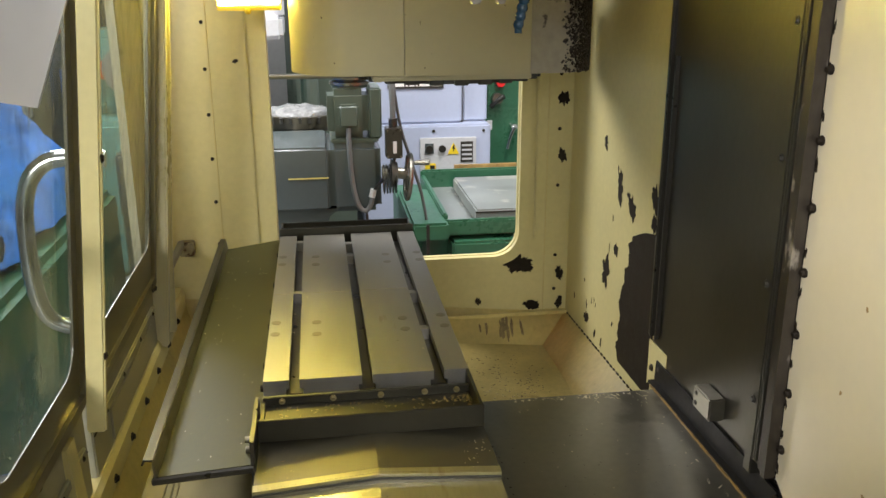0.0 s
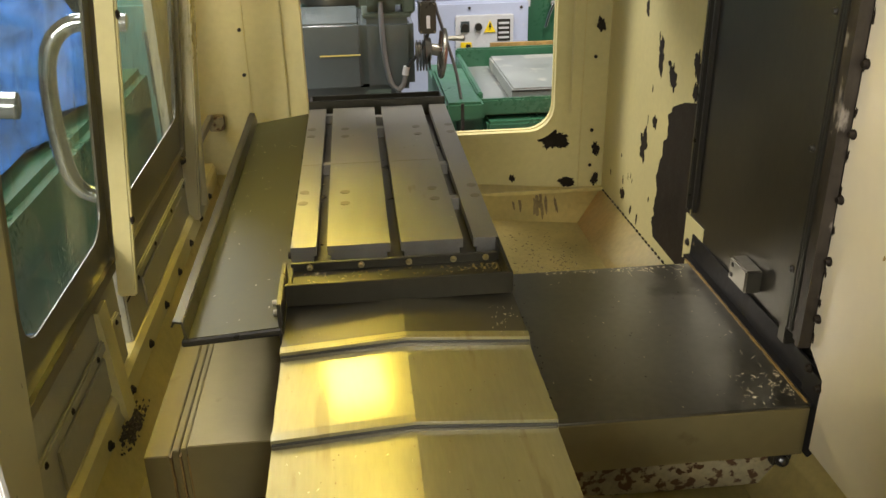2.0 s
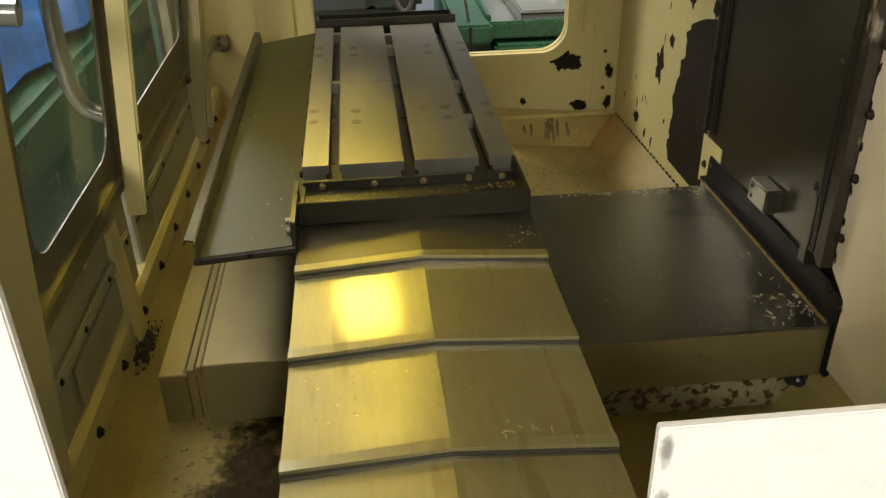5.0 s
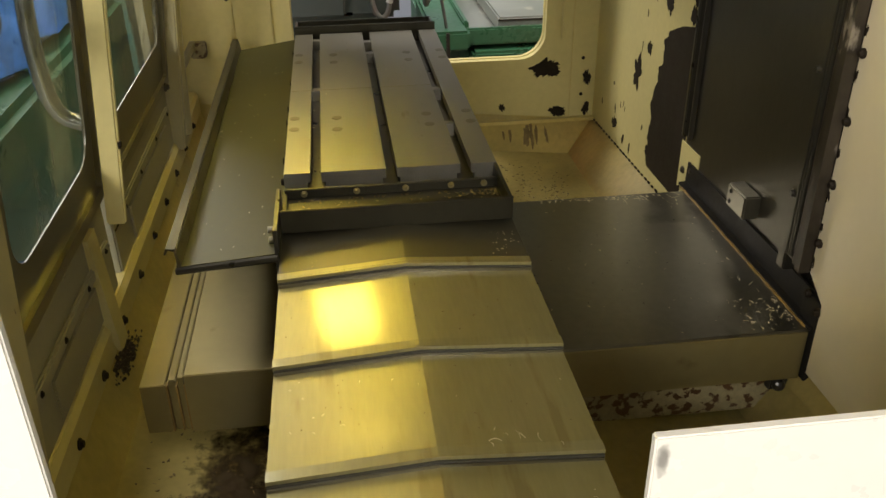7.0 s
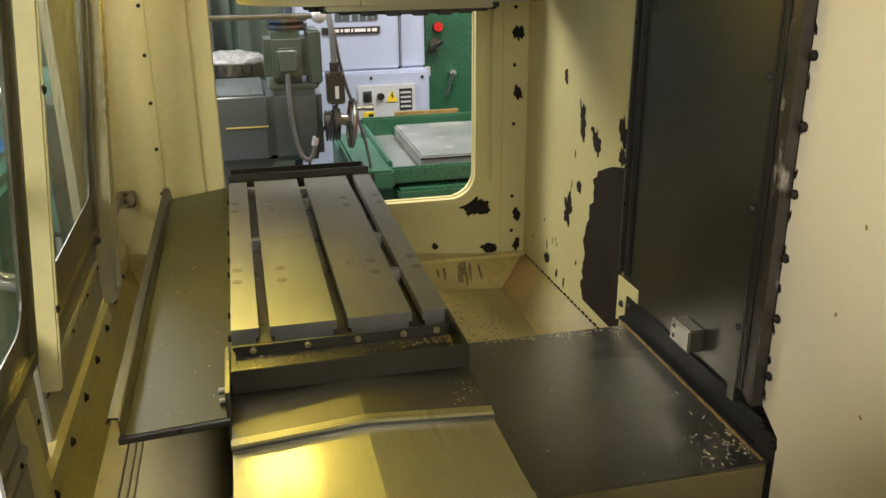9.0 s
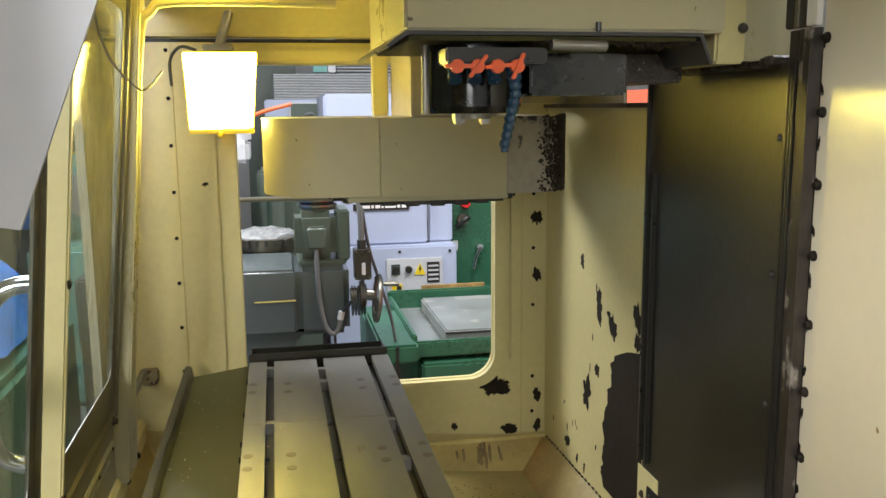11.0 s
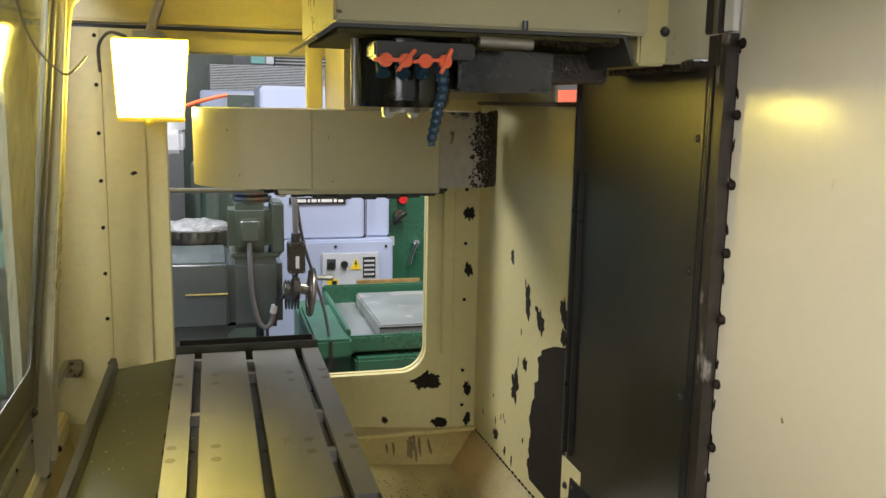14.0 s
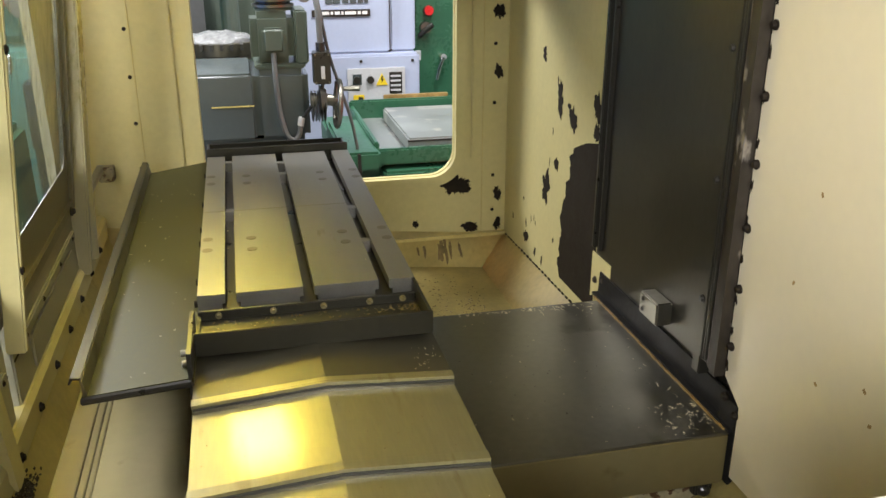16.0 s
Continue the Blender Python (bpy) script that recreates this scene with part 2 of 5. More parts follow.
SHELL = mat("plastic_wrap", (0.2, 0.205, 0.2), 0.2, var=0.4, scale=20, fine=60, bump=0.6)
PLUG = mat("filler_plug_steel", (0.24, 0.225, 0.18), 0.5, 0.8, var=0.1, bump=0.01)
OILRUN = mat("brown_dried_coolant", (0.20, 0.145, 0.058), 0.4, var=0.4, scale=30, fine=120, bump=0.05)
LAMP_GLINT = mat("painted_lamp_reflection", (0.62, 0.52, 0.16), 0.3, var=0.1, bump=0.01)
MATTE = mat("matte_black_strip", (0.017, 0.016, 0.015), 0.55, var=0.2, scale=12, fine=80, bump=0.02, spec=0.15)
# Dull steel; on the first way cover its darkness includes the tray's shade.
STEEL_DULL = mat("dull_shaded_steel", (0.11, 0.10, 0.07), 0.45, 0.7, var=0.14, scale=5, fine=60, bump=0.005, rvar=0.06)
TRAY_BLACK = mat("worn_black_sheet", (0.055, 0.052, 0.038), 0.33, 0.75, var=0.1, scale=6, fine=60, bump=0.003, rvar=0.05)
WEDGE = mat("beige_grey_paint", (0.36, 0.33, 0.27), 0.4, var=0.06, scale=4, fine=60, bump=0.02)
RUBBER = mat("oily_grey_rubber", (0.05, 0.05, 0.042), 0.36, var=0.15, scale=20, fine=90, bump=0.03, rvar=0.05)
OIL = smear_mat("brown_oil_stain", (0.035, 0.02, 0.008), 0.25, (1, 1, 0), 0.95)
GREY_SMEAR = smear_mat("grey_fingermark_smear", (0.16, 0.15, 0.14), 0.5, (1, 0, 1), 0.30, 140.0)
LAMP = glow("work_lamp_diffuser", (1.0, 0.84, 0.15), 74.0)
LAMP_HIGH = glow("high_lamp_diffuser", (1.0, 0.84, 0.165), 11.0)
GLASS = pane_mat("scratched_acrylic", (0.76, 0.80, 0.78), 0.32)


# ---- mesh helpers ----
def box(bm, x0, x1, y0, y1, z0, z1, bevel=0.0, seg=2):
    made = bmesh.ops.create_cube(bm, size=1)
    vs = made["verts"]
    for v in vs:
        v.co = Vector(((x0 + x1) / 2 + v.co.x * (x1 - x0), (y0 + y1) / 2 + v.co.y * (y1 - y0), (z0 + z1) / 2 + v.co.z * (z1 - z0)))
    if bevel:
        es = list({e for v in vs for e in v.link_edges})
        bmesh.ops.bevel(bm, geom=es, offset=bevel, segments=seg, affect="EDGES", clamp_overlap=True)
    return bm


def prism(bm, pts, axis, a, b):
    """A closed outline pushed along an axis: for x the points are (y, z), for y (x, z), for z (x, y)."""
    def put(p, w):
        return {"x": (w, p[0], p[1]), "y": (p[0], w, p[1]), "z": (p[0], p[1], w)}[axis]
    lo = [bm.verts.new(put(p, a)) for p in pts]
    hi = [bm.verts.new(put(p, b)) for p in pts]
    k = len(pts)
    bm.faces.new(lo)
    bm.faces.new(hi[::-1])
    for i in range(k):
        bm.faces.new((lo[i], hi[i], hi[(i + 1) % k], lo[(i + 1) % k]))
    bmesh.ops.recalc_face_normals(bm, faces=bm.faces[:])
    return bm


def cyl(bm, p, q, r, r2=None, seg=20):
    p, q = Vector(p), Vector(q)
    d = q - p
    m = Matrix.Translation((p + q) / 2) @ d.to_track_quat("Z", "Y").to_matrix().to_4x4()
    bmesh.ops.create_cone(bm, cap_ends=True, segments=seg, radius1=r, radius2=r if r2 is None else r2, depth=d.length, matrix=m)
    return bm


def ball(bm, c, r, seg=14):
    bmesh.ops.create_uvsphere(bm, u_segments=seg, v_segments=seg // 2 + 1, radius=r, matrix=Matrix.Translation(c))
    return bm


def tube(bm, pts, r, seg=10):
    """A round bar along smooth points."""
    pts = [Vector(p) for p in pts]
    fine = []
    for i in range(len(pts) - 1):
        a, b, c, d = pts[max(i - 1, 0)], pts[i], pts[i + 1], pts[min(i + 2, len(pts) - 1)]
        for k in range(6):
            u = k / 6
            fine.append(0.5 * (2 * b + (c - a) * u + (2 * a - 5 * b + 4 * c - d) * u * u + (3 * b - a - 3 * c + d) * u ** 3))
    fine.append(pts[-1])
    rings = []
    side = None
    for i, p in enumerate(fine):
        d = (fine[min(i + 1, len(fine) - 1)] - fine[max(i - 1, 0)]).normalized()
        if side is None:
            side = d.orthogonal().normalized()
        side = (side - d * side.dot(d)).normalized()
        up = d.cross(side)
        rings.append([bm.verts.new(p + r * (math.cos(6.2832 * k / seg) * side + math.sin(6.2832 * k / seg) * up)) for k in range(seg)])
    for a, b in zip(rings, rings[1:]):
        for k in range(seg):
            bm.faces.new((a[k], a[(k + 1) % seg], b[(k + 1) % seg], b[k]))
    bm.faces.new(rings[0][::-1])
    bm.faces.new(rings[-1])
    return bm


def rounded(x0, x1, z0, z1, r, n=6, corners=(1, 1, 1, 1)):
    """Outline of a rectangle with rounded corners: lower left, lower right, upper right, upper left."""
    pts = []
    for (cx, cz, a0, on) in ((x0, z0, 180, corners[0]), (x1, z0, 270, corners[1]), (x1, z1, 0, corners[2]), (x0, z1, 90, corners[3])):
        if not on:
            pts.append((cx, cz))
            continue
        ox, oz = cx + (r if cx == x0 else -r), cz + (r if cz == z0 else -r)
        for k in range(n + 1):
            a = radians(a0 + 90 * k / n)
            pts.append((ox + r * math.cos(a), oz + r * math.sin(a)))
    return pts


def ring_plate(bm, outer, inner, axis, a, b):
    """A plate with a hole: outer and inner outlines of equal count."""
    def put(p, w):
        return {"x": (w, p[0], p[1]), "y": (p[0], w, p[1]), "z": (p[0], p[1], w)}[axis]
    k = len(outer)
    vs = [[bm.verts.new(put(p, w)) for p in pts] for w in (a, b) for pts in (outer, inner)]
    for i in range(k):
        j = (i + 1) % k
        bm.faces.new((vs[0][i], vs[0][j], vs[1][j], vs[1][i]))
        bm.faces.new((vs[2][i], vs[3][i], vs[3][j], vs[2][j]))
        bm.faces.new((vs[0][i], vs[2][i], vs[2][j], vs[0][j]))
        bm.faces.new((vs[1][i], vs[1][j], vs[3][j], vs[3][i]))
    bmesh.ops.recalc_face_normals(bm, faces=bm.faces[:])
    return bm


def around(outline, x0, x1, z0, z1):
    """Each point of an outline moved out to a rectangle, to pair a hole with a plate."""
    cx = sum(p[0] for p in outline) / len(outline)
    cz = sum(p[1] for p in outline) / len(outline)
    out = []
    for x, z in outline:
        dx, dz = x - cx, z - cz
        s = min((((x1 if dx > 0 else x0) - cx) / dx) if abs(dx) > 1e-6 else 1e9, (((z1 if dz > 0 else z0) - cz) / dz) if abs(dz) > 1e-6 else 1e9)
        out.append((cx + dx * s, cz + dz * s))
    for c in ((x0, z0), (x1, z0), (x1, z1), (x0, z1)):
        i = min(range(len(out)), key=lambda q: (out[q][0] - c[0]) ** 2 + (out[q][1] - c[1]) ** 2)
        out[i] = c
    return out


def part(name, bm, material, parent=None, label="", smooth=False):
    me = bpy.data.meshes.new(name)
    bm.normal_update()
    bm.to_mesh(me)
    bm.free()
    me.materials.append(material)
    if smooth:
        for p in me.polygons:
            p.use_smooth = True
        me.set_sharp_from_angle(angle=radians(40))
    ob = new(name, me)
    if parent is not None:
        ob.parent = parent
    if label:
        ob["label"] = label
    return ob


def B():
    return bmesh.new()


def thing(name, label, category, group="", kind=""):
    return tagged(new(name), label, category, group, kind)


def shape(name, bm, material, label, category, kind="", smooth=False):
    return tagged(part(name, bm, material, smooth=smooth), label, category, "", kind)


def bolt_head(bm, c, axis, r=0.008, h=0.006):
    d = {"x": Vector((h, 0, 0)), "-x": Vector((-h, 0, 0)), "-y": Vector((0, -h, 0)), "z": Vector((0, 0, h))}[axis]
    c = Vector(c)
    cyl(bm, c, c + d * 0.35, r * 1.25, seg=12)
    cyl(bm, c + d * 0.3, c + d, r, r * 0.7, seg=10)
    return bm


rng = random.Random(7)


def grit(bm, m, r):
    """A small angular grain, placed by a matrix."""
    ax = [bm.verts.new(m @ (Vector(p) * r)) for p in ((1, 0, 0), (-1, 0, 0), (0, 1, 0), (0, -1, 0), (0, 0, 1), (0, 0, -1))]
    for i, j in ((0, 2), (2, 1), (1, 3), (3, 0)):
        bm.faces.new((ax[i], ax[j], ax[4]))
        bm.faces.new((ax[j], ax[i], ax[5]))


def blot(cy, cz, ry, rz, seed, n=72, rough=0.35):
    """A ragged flake outline about a centre."""
    g = random.Random(seed)
    ph = [g.uniform(0, 6.28) for _ in range(5)]
    out = []
    for i in range(n):
        a = 6.2832 * i / n
        bite = 0.35 * noise.noise(Vector((3.1 * math.cos(a) + seed * 5.7, 3.1 * math.sin(a), seed * 1.3))) + 0.30 * noise.noise(Vector((9 * math.cos(a), 9 * math.sin(a) + seed * 3.3, 4.0)))
        k = 1 + rough * (0.55 * math.sin(2 * a + ph[0]) + 0.3 * math.sin(5 * a + ph[1]) + 0.12 * g.uniform(-1, 1)) + bite
        out.append((cy + ry * k * math.cos(a), cz + rz * k * math.sin(a)))
    return out


# ---- hall ----
shape("floor", box(B(), -7, 7, -6, 9, -0.1, 0), CONCRETE, "grey stained concrete workshop floor", "floor", "structure")
shape("ceiling", box(B(), -7, 7, -6, 9, 5.0, 5.1), HALL, "pale plain workshop hall ceiling", "ceiling", "structure")
shape("wall_west", box(B(), -7.1, -7, -6, 9, 0, 5), HALL, "pale plastered workshop hall wall", "wall", "structure")
shape("wall_east", box(B(), 7, 7.1, -6, 9, 0, 5), HALL, "pale plastered workshop hall wall", "wall", "structure")
shape("wall_north", box(B(), -7, 7, 9, 9.1, 0, 5), HALL, "pale plastered workshop hall wall", "wall", "structure")
shape("wall_south", box(B(), -7, 7, -6.1, -6, 0, 5), HALL, "pale plastered workshop hall wall", "wall", "structure")

# ---- enclosure ----
shape("machine_base", box(B(), -0.46, 0.66, -0.98, 1.08, 0, 0.44, 0.01), MILL, "grey cast machine base under the enclosure", "machine base", "structure")

# chip tray: flat bottom and sloped sides
bm = B()
inner = [(-0.44, -0.90, 0.560), (0.592, -0.90, 0.47), (0.592, 1.022, 0.47), (-0.44, 1.032, 0.560)]
outer = [(-0.480, -0.98, 0.660), (0.678, -0.98, 0.60), (0.678, 1.088, 0.552), (-0.480, 1.088, 0.66)]
iv, ov = [bm.verts.new(p) for p in inner], [bm.verts.new(p) for p in outer]
bm.faces.new(iv)
for i in range(4):
    bm.faces.new((ov[i], ov[(i + 1) % 4], iv[(i + 1) % 4], iv[i]))
bmesh.ops.solidify(bm, geom=bm.faces[:], thickness=0.012)
chip_tray = shape("chip_tray", bm, CREAM_TRAY, "oil-stained cream sheet metal chip tray with sloping sides", "chip tray", "structure")

# back wall with the rounded window opening
bm = B()
hole = rounded(-0.192, 0.517, 0.752, 1.66, 0.075, 8)
ring_plate(bm, around(hole, -0.52, 0.70, 0.54, 1.712), hole, "y", 1.09, 1.105)
wall_back = shape("wall_back", bm, CREAM, "cream painted sheet metal end wall with a large rounded opening", "wall", "structure")
bm = B()
ring_plate(bm, rounded(-0.225, 0.55, 0.722, 1.692, 0.10, 8), rounded(-0.194, 0.519, 0.750, 1.662, 0.075, 8), "y", 1.068, 1.0895)
part("trim", bm, CREAM, wall_back, "raised cream flange round the opening")
for x in (-0.252, 0.575):
    part("rib", box(B(), x - 0.006, x + 0.006, 1.078, 1.0895, 0.80, 1.70, 0.003), CREAM, wall_back)
bm = B()
box(bm, -0.351, -0.349, 1.0865, 1.0895, 0.56, 1.71)
part("seam", bm, CREAM_TRAY, wall_back)
bm = B()
box(bm, 0.6045, 0.606, 1.0865, 1.0895, 0.56, 1.71)
part("seam", bm, CREAM_TRAY, wall_back)
bm = B()
box(bm, -0.5, 0.68, 1.07, 1.0895, 0.552, 0.562)
part("seam", bm, CREAM_TRAY, wall_back)
for k in range(9):
    part("bolt", bolt_head(B(), (-0.362, 1.0895, 0.70 + 0.124 * k), "-y", 0.0042, 0.005), PRIMER, wall_back)
for z in (0.63, 0.74, 0.96, 1.13, 1.29, 1.44):
    part("bolt", bolt_head(B(), (0.640, 1.0895, z), "-y", 0.0042, 0.005), PRIMER, wall_back)
for i, (x, z, rx, rz) in enumerate(((0.525, 0.718, 0.044, 0.032), (0.655, 0.681, 0.010, 0.022), (0.570, 0.580, 0.026, 0.014), (0.657, 0.584, 0.010, 0.022), (0.651, 1.05, 0.011, 0.022), (0.650, 1.219, 0.014, 0.022), (-0.22, 0.735, 0.05, 0.018), (0.40, 0.60, 0.008, 0.012), (0.10, 0.62, 0.010, 0.014), (-0.28, 1.34, 0.008, 0.006))):
    part("paint_flake", prism(B(), blot(x, z, rx, rz, 40 + i, rough=0.3), "y", 1.0882, 1.0892), PRIMER, wall_back)
bm = B()
box(bm, -0.47, -0.43, 1.05, 1.0895, 0.80, 0.84, 0.003)
part("bracket", bm, RUST_CAST, wall_back, "small stained fixing bracket")

# Beyond x 0.24 the beam is an unseen extension that blocks hall light.
bm = B()
box(bm, -0.60, 0.70, 1.05, 1.13, 1.725, 1.885, 0.006)
beam = shape("crossbeam", bm, CREAM, "cream sheet metal crossbeam over the end opening", "beam", "structure")
bm = B()
box(bm, -0.52, 0.7, 1.112, 1.15, 1.655, 1.706, 0.004)
part("lower_rail", bm, CREAM_HEAD, beam)
# Black sheet added behind the open slot so that it looks shaded.
part("slot_backing", box(B(), -0.52, 0.7, 1.132, 1.15, 1.7065, 1.7245), BLACK, beam, "added black sheet that darkens the slot under the beam")

bm = B()
box(bm, -0.37, -0.13, -0.80, -0.12, 0.0, 0.001)
for v in bm.verts:
    v.co.z += 0.4725 + (0.56 - v.co.x) * 0.09
part("oil_stain", bm, OIL, chip_tray, "dark oily stain beside the bed")

for i, (x, w, h) in enumerate(((0.42, 0.004, 0.03), (0.47, 0.010, 0.045), (0.485, 0.006, 0.05), (0.50, 0.004, 0.035), (0.40, 0.003, 0.02), (0.53, 0.004, 0.03), (0.30, 0.004, 0.03))):
    bm = prism(B(), blot(x, 0.0, w, h * 0.5, 200 + i, n=22, rough=0.4), "y", 0.0, 0.001)
    for v in bm.verts:
        t_ = min(0.97, max(0.05, 0.55 + v.co.z / 0.055))
        v.co = Vector((v.co.x, 1.016 + 0.066 * t_ - v.co.y, 0.4765 + (0.56 - v.co.x) * 0.09 * (1 - t_) + 0.0775 * t_ + 0.0015))
    part("drip", bm, OILRUN, chip_tray)
for i, (x, y, r) in enumerate(((0.50, 0.70, 0.010), (0.47, 0.66, 0.006), (0.52, 0.62, 0.007), (0.42, 0.58, 0.012), (0.36, 0.50, 0.008), (0.54, 0.80, 0.006), (0.44, 0.78, 0.009), (0.40, 0.70, 0.006))):
    bm = prism(B(), blot(x, y, r * 1.6, r, 230 + i, n=22, rough=0.6), "z", 0.0, 0.001)
    for v in bm.verts:
        v.co.z += 0.4712 + (0.56 - v.co.x) * 0.09
    part("rust_spot", bm, OILRUN, chip_tray)

# right wall
wall_right = shape("wall_right", box(B(), 0.68, 0.70, 0.385, 1.105, 0.54, 1.535), CREAM, "cream painted sheet metal wall with large paint flaking off", "wall", "structure")
flakes = ((0.661, 1.051, 0.020, 0.034), (0.573, 1.018, 0.019, 0.030), (0.433, 1.073, 0.022, 0.028), (0.430, 1.020, 0.012, 0.024), (0.668, 0.884, 0.012, 0.018), (0.736, 0.804, 0.026, 0.036), (0.784, 1.143, 0.014, 0.014), (0.879, 0.615, 0.016, 0.018), (0.60, 1.045, 0.008, 0.008), (0.80, 0.597, 0.006, 0.012), (0.745, 0.592, 0.005, 0.012))
for i, (y, z, ry, rz) in enumerate(flakes):
    part("paint_flake", prism(B(), blot(y, z, ry, rz, i, rough=0.5), "x", 0.6790, 0.6798), PRIMER, wall_right)
g = random.Random(5)
edge = []
for i in range(110):
    u = i / 109
    z = 1.0 - u * 0.40
    base_y = 0.53 + 0.085 * math.sin(min(1, u * 1.4) * 1.5) - (0.12 * (max(0, 0.14 - u) / 0.14) ** 2)
    edge.append((base_y + 0.022 * noise.noise(Vector((u * 8, 2.2, 0))) + 0.012 * noise.noise(Vector((u * 24, 7.7, 0))) + g.uniform(-0.0015, 0.0015), z))
part("paint_flake", prism(B(), [(0.392, 1.008)] + edge + [(0.392, 0.60)], "x", 0.6788, 0.6797), PRIMER, wall_right)
for i in range(26):
    y = 1.06 - i * 0.0255
    z = 0.598 - 0.0232 * (y + 0.98)
    part("seam_gap", box(B(), 0.6765, 0.6795, y - 0.004 - 0.008 * rng.random(), y + 0.004, z + 0.004, z + 0.0075 + 0.002 * rng.random()), PRIMER, wall_right)
for i in range(11):
    y, z = rng.uniform(0.65, 1.05), rng.uniform(0.60, 0.72) if i < 7 else rng.uniform(0.8, 1.45)
    part("chip_mark", prism(B(), blot(y, z, rng.uniform(0.0015, 0.004), rng.uniform(0.003, 0.012), 300 + i, n=18, rough=0.4), "x", 0.6792, 0.6798), PRIMER, wall_right)
bm = B()
box(bm, 0.665, 0.71, 0.39, 1.09, 1.535, 1.545, 0.003)
part("top_lip", bm, GUNK, wall_right, "wall lip caked with swarf")
bm = B()
box(bm, 0.66, 0.72, 0.38, 1.09, 1.60, 1.90, 0.004)
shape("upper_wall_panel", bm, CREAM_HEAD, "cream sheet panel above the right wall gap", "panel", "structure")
bm = B()
box(bm, 0.95, 1.5, 0.45, 1.5, 0.0, 1.585, 0.02)
shape("storage_bin", bm, ORANGE, "orange plastic bin beyond the wall gap", "bin")

# column guard: sliding dark sheets between two rails
guard = thing("column_guard", "oily blackened steel sliding guard on the column", "way cover")
part("lower_sheet", box(B(), 0.678, 0.684, -0.11, 0.385, 0.66, 1.42, 0.001), STEEL_COLUMN, guard)
part("upper_sheet", box(B(), 0.672, 0.677, -0.10, 0.375, 1.40, 1.598, 0.001), STEEL_COLUMN, guard)
part("rail", box(B(), 0.664, 0.679, 0.372, 0.384, 0.77, 1.60, 0.002), BLACK, guard)
part("rail", box(B(), 0.668, 0.679, 0.352, 0.358, 0.77, 1.40, 0.001), BLACK, guard)
part("rail", box(B(), 0.655, 0.677, -0.125, -0.100, 0.72, 1.60, 0.002), STEEL_COLUMN, guard)
for y in (-0.132, -0.140, -0.147):
    part("rib", box(B(), 0.6505, 0.6545, y - 0.0022, y + 0.0022, 0.76, 1.60, 0.0008), STEEL_COLUMN, guard)
for z in (0.86, 1.07, 1.28, 1.49):
    part("screw", bolt_head(B(), (0.655, -0.112, z), "-x", 0.006, 0.005), BLACK, guard)
bm = B()
for i in range(26):
    y = 0.38 - i * 0.0185
    box(bm, 0.655 - 0.008 * rng.random(), 0.70, y - 0.012, y + 0.010, 1.594 + 0.004 * rng.random(), 1.606 + 0.008 * rng.random(), 0.003, 1)
tagged(part("swarf_crust", bm, GUNK, guard, "crust of grease and chips along the top"), kind="stuff")
bm = prism(B(), [(0.30, 0.752), (0.40, 0.752), (0.40, 0.64), (0.33, 0.68), (0.30, 0.70)], "x", 0.6755, 0.6775)
tab = shape("fixing_plate", bm, CREAM, "small pale metal fixing plate with two bolts", "plate")
for y, z in ((0.375, 0.690), (0.33, 0.705)):
    part("bolt", bolt_head(B(), (0.6755, y, z), "-x", 0.007, 0.006), RUST, tab)
bm = B()
box(bm, 0.645, 0.678, 0.022, 0.095, 0.742, 0.788, 0.003)
blk = shape("stop_block", bm, STEEL_DARK, "small dull steel stop block on the guard", "block")
for y, z in ((0.08, 0.776), (0.08, 0.755)):
    part("screw", bolt_head(B(), (0.645, y, z), "-x", 0.004, 0.003), BLACK, blk)

bm = B()
prism(bm, [(0.642, -0.194), (0.6615, -0.194), (0.6615, -0.126), (0.655, -0.126), (0.655, -0.150), (0.649, -0.160), (0.649, -0.178), (0.642, -0.180)], "z", 0.755, 1.645)
shape("column_post", bm, RUST, "scuffed rusty angled iron post beside the guard", "post", "structure")

# Overhead sheets, out of view, added to block light from above.
bm = B()
box(bm, -0.46, 0.075, -1.0, 1.05, 1.98, 2.0)
box(bm, 0.0755, 0.72, 0.31, 1.05, 1.98, 2.0)
box(bm, 0.0755, 0.72, -1.0, -0.13, 2.30, 2.32)
shape("roof_light_block", bm, CREAM, "unseen cream sheets added overhead to keep hall light out", "roof", "structure")

# Added plate, black so the gap beside the guard stays dark.
shape("guard_gap_backing", box(B(), 0.705, 0.715, -0.4, 0.42, 0.4, 1.64), BLACK, "added black plate closing the gap behind the guard", "column", "structure")
shape("gap_plate", box(B(), 0.705, 0.712, 0.60, 1.10, 1.50, 1.66), CREAM_HEAD, "cream plate behind the wall top", "plate", "structure")

# Unseen sheet, added to keep the southern lights off the spindle head.
shape("header_light_block", box(B(), -0.60, 0.68, -1.004, -0.998, 1.78, 2.32), WHITE, "unseen white sheet added above the end opening to shade the head", "wall", "structure")

# near right panel
bm = B()
prism(bm, [(-1.0, 0.59), (-0.245, 0.59), (-0.245, 0.722), (-0.196, 0.756), (-0.196, 2.15), (-1.0, 2.15)], "x", 0.662, 0.68)
panel = shape("side_panel", bm, CREAM_PANEL, "glossy pale cream sheet metal side panel", "panel", "structure")
for k in range(9):
    part("bolt", bolt_head(B(), (0.662, -0.204, 0.814 + 0.102 * k), "-x", 0.0062, 0.008), PRIMER, panel, "domed dark bolt")
part("bolt", bolt_head(B(), (0.662, -0.240, 0.706), "-x", 0.0062, 0.008), PRIMER, panel)
part("bolt", bolt_head(B(), (0.662, -0.205, 0.722), "-x", 0.0062, 0.008), PRIMER, panel)
